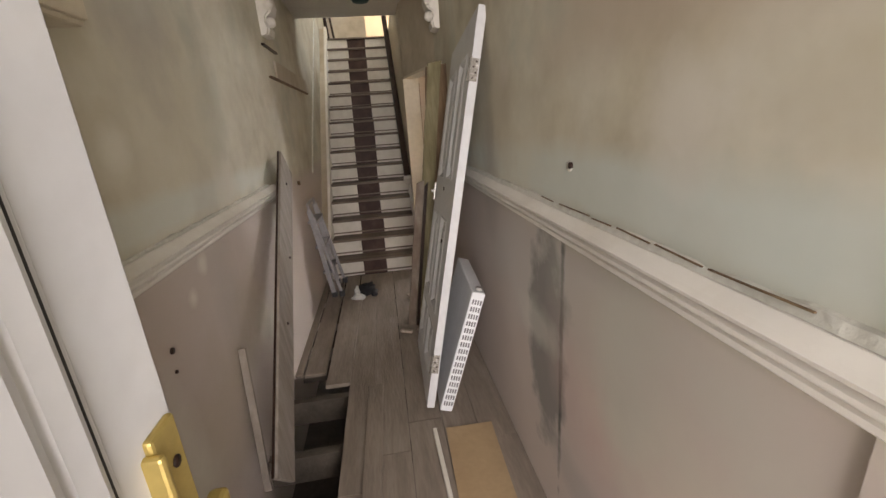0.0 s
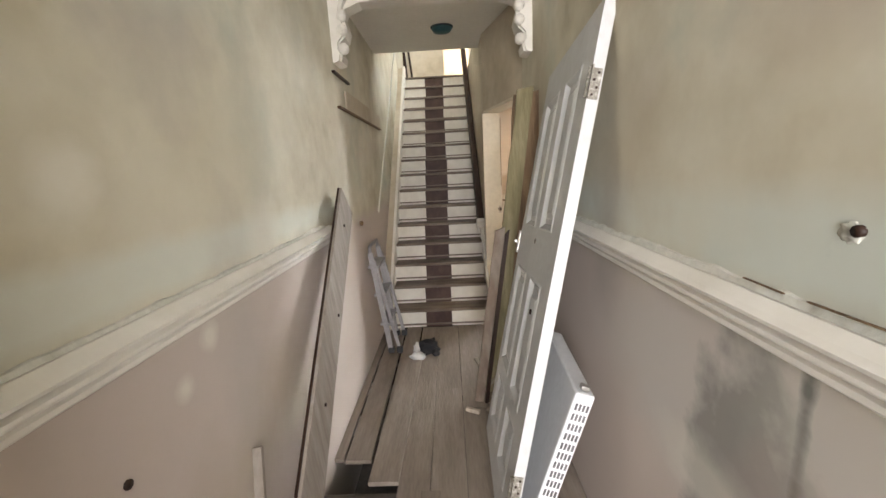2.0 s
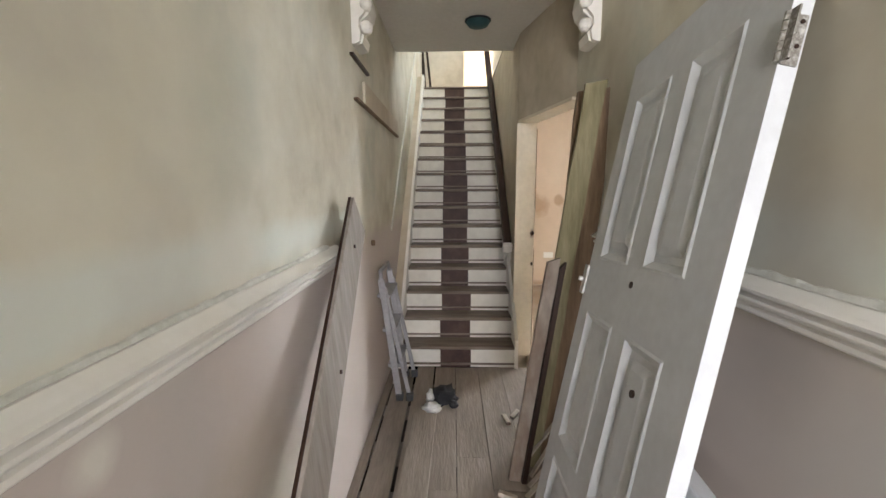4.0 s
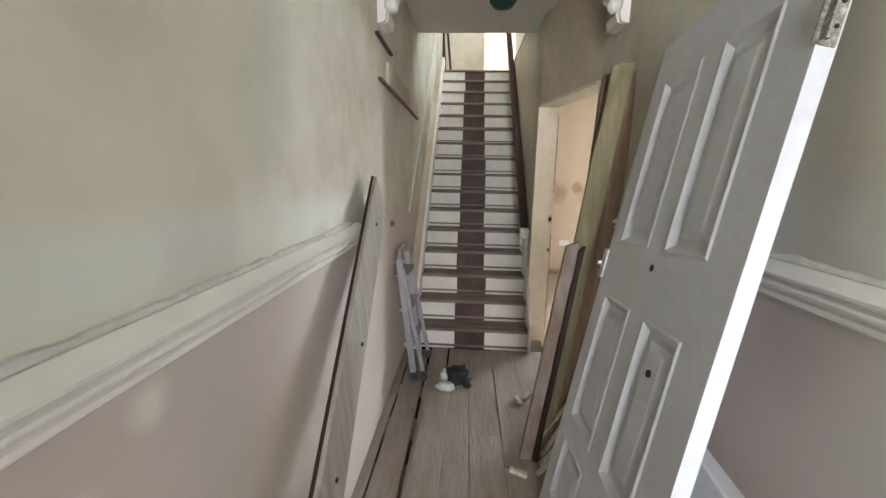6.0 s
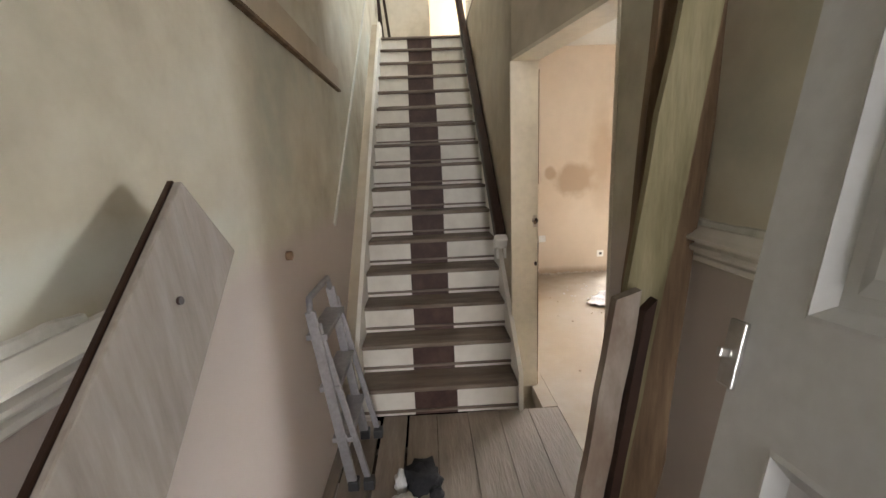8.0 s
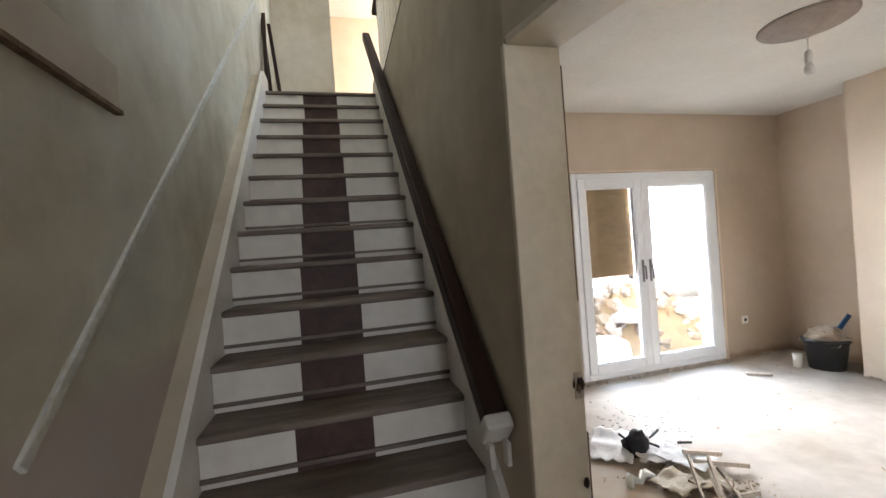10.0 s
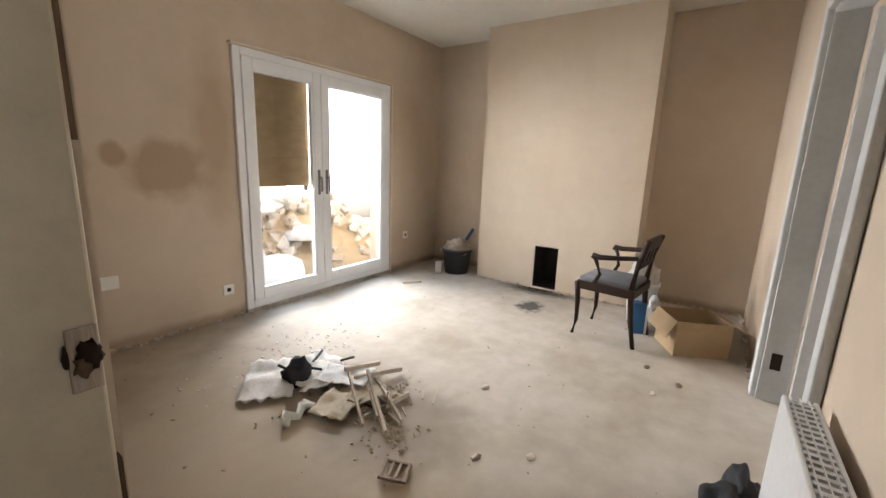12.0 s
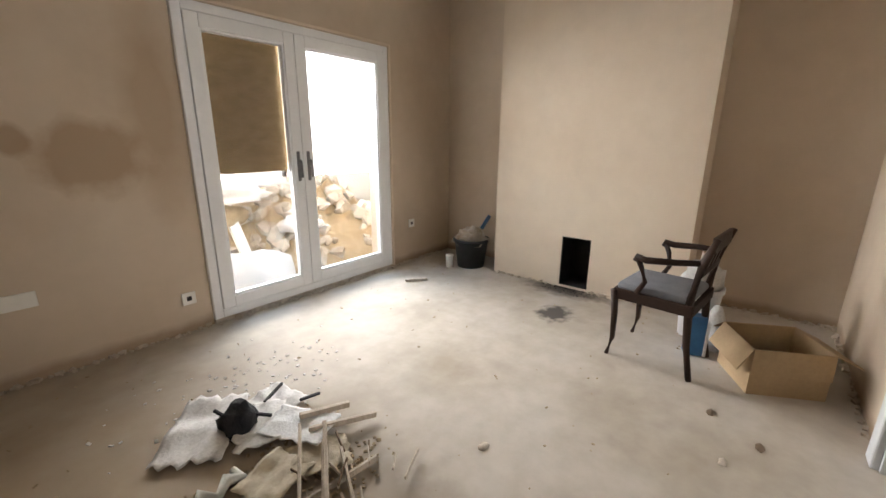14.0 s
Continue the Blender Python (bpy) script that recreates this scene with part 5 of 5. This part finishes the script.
# heap of rubbish on the floor
def sheet(name, x, y, z, w, d, rot, m, label, cat, group, warp=0.02, seed=0):
    bm = bmesh.new()
    n = 16
    g = []
    R4 = pose(x, y, z, 0, 0, rot)
    for top in (0.0015, 0.0):
        rows = []
        for i in range(n + 1):
            rows.append([bm.verts.new(R4 @ Vector(((i / n - 0.5) * w * (1 + 0.15 * noise.noise(Vector((j * 0.5, seed, 5)))), (j / n - 0.5) * d * (1 + 0.15 * noise.noise(Vector((i * 0.5, seed, 9)))), top + warp * (0.6 + noise.noise(Vector((i * 0.22 + seed, j * 0.22, seed))))))) for j in range(n + 1)])
        g.append(rows)
    for rows in g:
        for i in range(n):
            for j in range(n):
                bm.faces.new((rows[i][j], rows[i + 1][j], rows[i + 1][j + 1], rows[i][j + 1]))
    for i in range(n):
        for j in (0, n):
            bm.faces.new((g[0][i][j], g[0][i + 1][j], g[1][i + 1][j], g[1][i][j]))
            bm.faces.new((g[0][j][i], g[0][j][i + 1], g[1][j][i + 1], g[1][j][i]))
    return tagged(mesh_ob(name, bm, m, smooth=True), label, cat, group)


sheet("polythene_sheet", 1.83, 6.5, 0.006, 0.28, 0.46, -40, m_paper, "crumpled dusty polythene on the floor", "plastic sheet", "rubbish heap", 0.028, 1)
sheet("paper_sheet", 2.1, 6.15, 0.04, 0.21, 0.3, 25, m_cloth_w, "white paper sheet on the rubbish", "paper", "rubbish heap", 0.01, 2)
sheet("paper_sheet", 2.0, 6.3, 0.03, 0.25, 0.3, -20, m_paper, "dirty paper sheet on the rubbish", "paper", "rubbish heap", 0.016, 3)
sheet("paper_sheet", 2.15, 6.42, 0.02, 0.2, 0.25, 10, m_paper, "dirty paper sheet on the rubbish", "paper", "rubbish heap", 0.016, 4)
sheet("card_scrap", 1.88, 5.98, 0.02, 0.24, 0.2, 15, m_scrap, "scrap of brown card on the rubbish", "card", "rubbish heap", 0.016, 5)
sheet("card_scrap", 2.05, 5.95, 0.015, 0.2, 0.26, 60, m_scrap, "scrap of brown card on the rubbish", "card", "rubbish heap", 0.016, 6)
tagged(blob("black_pouch", (1.93, 6.37, 0), (0.075, 0.07, 0.12), m_cloth_b, None, 0.6, 2, 3, True, 41), "black cloth pouch on the rubbish", "pouch")
for k, (a, b) in enumerate((((1.9, 6.42, 0.07), (1.87, 6.47, 0.1)), ((1.95, 6.37, 0.09), (2.05, 6.3, 0.05)), ((2.08, 6.42, 0.05), (2.22, 6.5, 0.05)), ((2.2, 6.3, 0.05), (2.31, 6.3, 0.03)))):
    tagged(bar("black_rod", a, b, 0.012, 0.012, m_cloth_b), "thin black plastic rod in the rubbish", "rod", "rubbish heap")
for k, (a, b) in enumerate((((1.83, 5.74, 0.03), (2.06, 6.08, 0.1)), ((1.86, 5.62, 0.025), (2.13, 6.0, 0.11)), ((1.92, 5.72, 0.03), (2.09, 5.95, 0.07)), ((1.98, 5.62, 0.02), (2.12, 5.88, 0.05)), ((2.1, 6.08, 0.05), (2.38, 5.95, 0.03)), ((2.12, 6.18, 0.06), (2.34, 6.1, 0.04)), ((1.9, 5.8, 0.01), (2.2, 5.75, 0.02)))):
    tagged(bar("lath_stick", a, b, 0.027, 0.012 + 0.005 * (k % 3), m_lath, bevel=0.002), "broken pale lath stick in the rubbish", "lath", "rubbish heap")
bm = bmesh.new()
for x0, x1, y0, y1 in ((-0.06, 0.06, -0.06, -0.045), (-0.06, 0.06, 0.045, 0.06), (-0.06, -0.045, -0.044, 0.044), (0.045, 0.06, -0.044, 0.044), (-0.044, 0.044, -0.02, -0.008), (-0.044, 0.044, 0.012, 0.024)):
    add_box(bm, pose(1.71, 5.43, 0.014, 4, 3, 25) @ Matrix.Translation(((x0 + x1) / 2, (y0 + y1) / 2, 0)), x1 - x0, y1 - y0, 0.014, 0.003)
tagged(mesh_ob("metal_grate", bm, m_spade), "small dark metal grate on the floor", "grate")
for k in range(14):
    x, y, a = random.gauss(2.0, 0.1), random.gauss(5.72, 0.12), random.uniform(20, 100)
    n = random.uniform(0.05, 0.16)
    tagged(bar("wood_splinter", (x, y, 0.012 + 0.002 * k), (x + n * math.cos(radians(a)), y + n * math.sin(radians(a)), 0.014 + 0.003 * k), 0.016, 0.007, m_lath if k % 3 else m_brown, bevel=0.002), "short broken wood splinter in the rubbish", "splinter", "rubbish heap")
for k, (x, y) in enumerate(((2.15, 5.0), (3.3, 4.5), (3.1, 4.62), (3.45, 4.7), (2.55, 5.45), (2.0, 5.2), (1.5, 5.3))):
    tagged(blob("plaster_chip", (x, y, 0), (0.03, 0.018, 0.008), m_spade if k % 2 else m_lath, None, 0.5, 2.5, 2, True, k + 60), "small dirty plaster chip on the floor", "plaster chip", "chips on the floor")
tagged(tube("torn_wallpaper_curl", [(1.62, 6.05, 0.015), (1.66, 6.1, 0.03), (1.7, 6.06, 0.02), (1.75, 6.1, 0.035), (1.8, 6.08, 0.015), (1.79, 6.14, 0.03)], [0.02, 0.03, 0.018, 0.026, 0.024, 0.014], m_filler), "curl of torn cream wallpaper on the floor", "wallpaper scrap")
bm = bmesh.new()
for k in range(420):
    r = abs(random.gauss(0, 0.11))
    a = random.uniform(0, 6.28)
    cx_, cy_ = random.choice(((1.95, 6.1), (1.95, 5.75), (1.88, 5.6), (2.1, 6.2), (2.15, 5.8)))
    x, y = cx_ + r * math.cos(a), cy_ + r * 0.8 * math.sin(a)
    s = random.uniform(0.003, 0.012) if k % 8 else random.uniform(0.008, 0.013)
    add_box(bm, pose(x, y, s * 0.3, random.uniform(-40, 40), random.uniform(-40, 40), random.uniform(0, 180)), s * 1.5, s, s * 0.6)
for k in range(150):
    x, y = random.uniform(0.95, 4.6), random.uniform(4.4, 7.5)
    s = random.uniform(0.002, 0.009)
    add_box(bm, pose(x, y, s * 0.3, random.uniform(-40, 40), random.uniform(-40, 40), random.uniform(0, 180)), s * 2, s, s * 0.6)
tagged(mesh_ob("floor_debris", bm, m_spoil), "crumbs and splinters scattered on the floor", "debris", kind="stuff")
bm = bmesh.new()
for k in range(130):
    cx_, cy_ = random.choice(((1.9, 6.75), (2.5, 6.7), (2.1, 6.6), (2.2, 6.75)))
    x, y = random.gauss(cx_, 0.18), random.gauss(cy_, 0.16)
    s = random.uniform(0.004, 0.014)
    add_box(bm, pose(x, y, s * 0.25, random.uniform(-20, 20), random.uniform(-20, 20), random.uniform(0, 180)), s * 1.5, s, s * 0.4)
tagged(mesh_ob("plaster_flakes", bm, m_paper), "white plaster flakes scattered on the floor", "debris", kind="stuff")
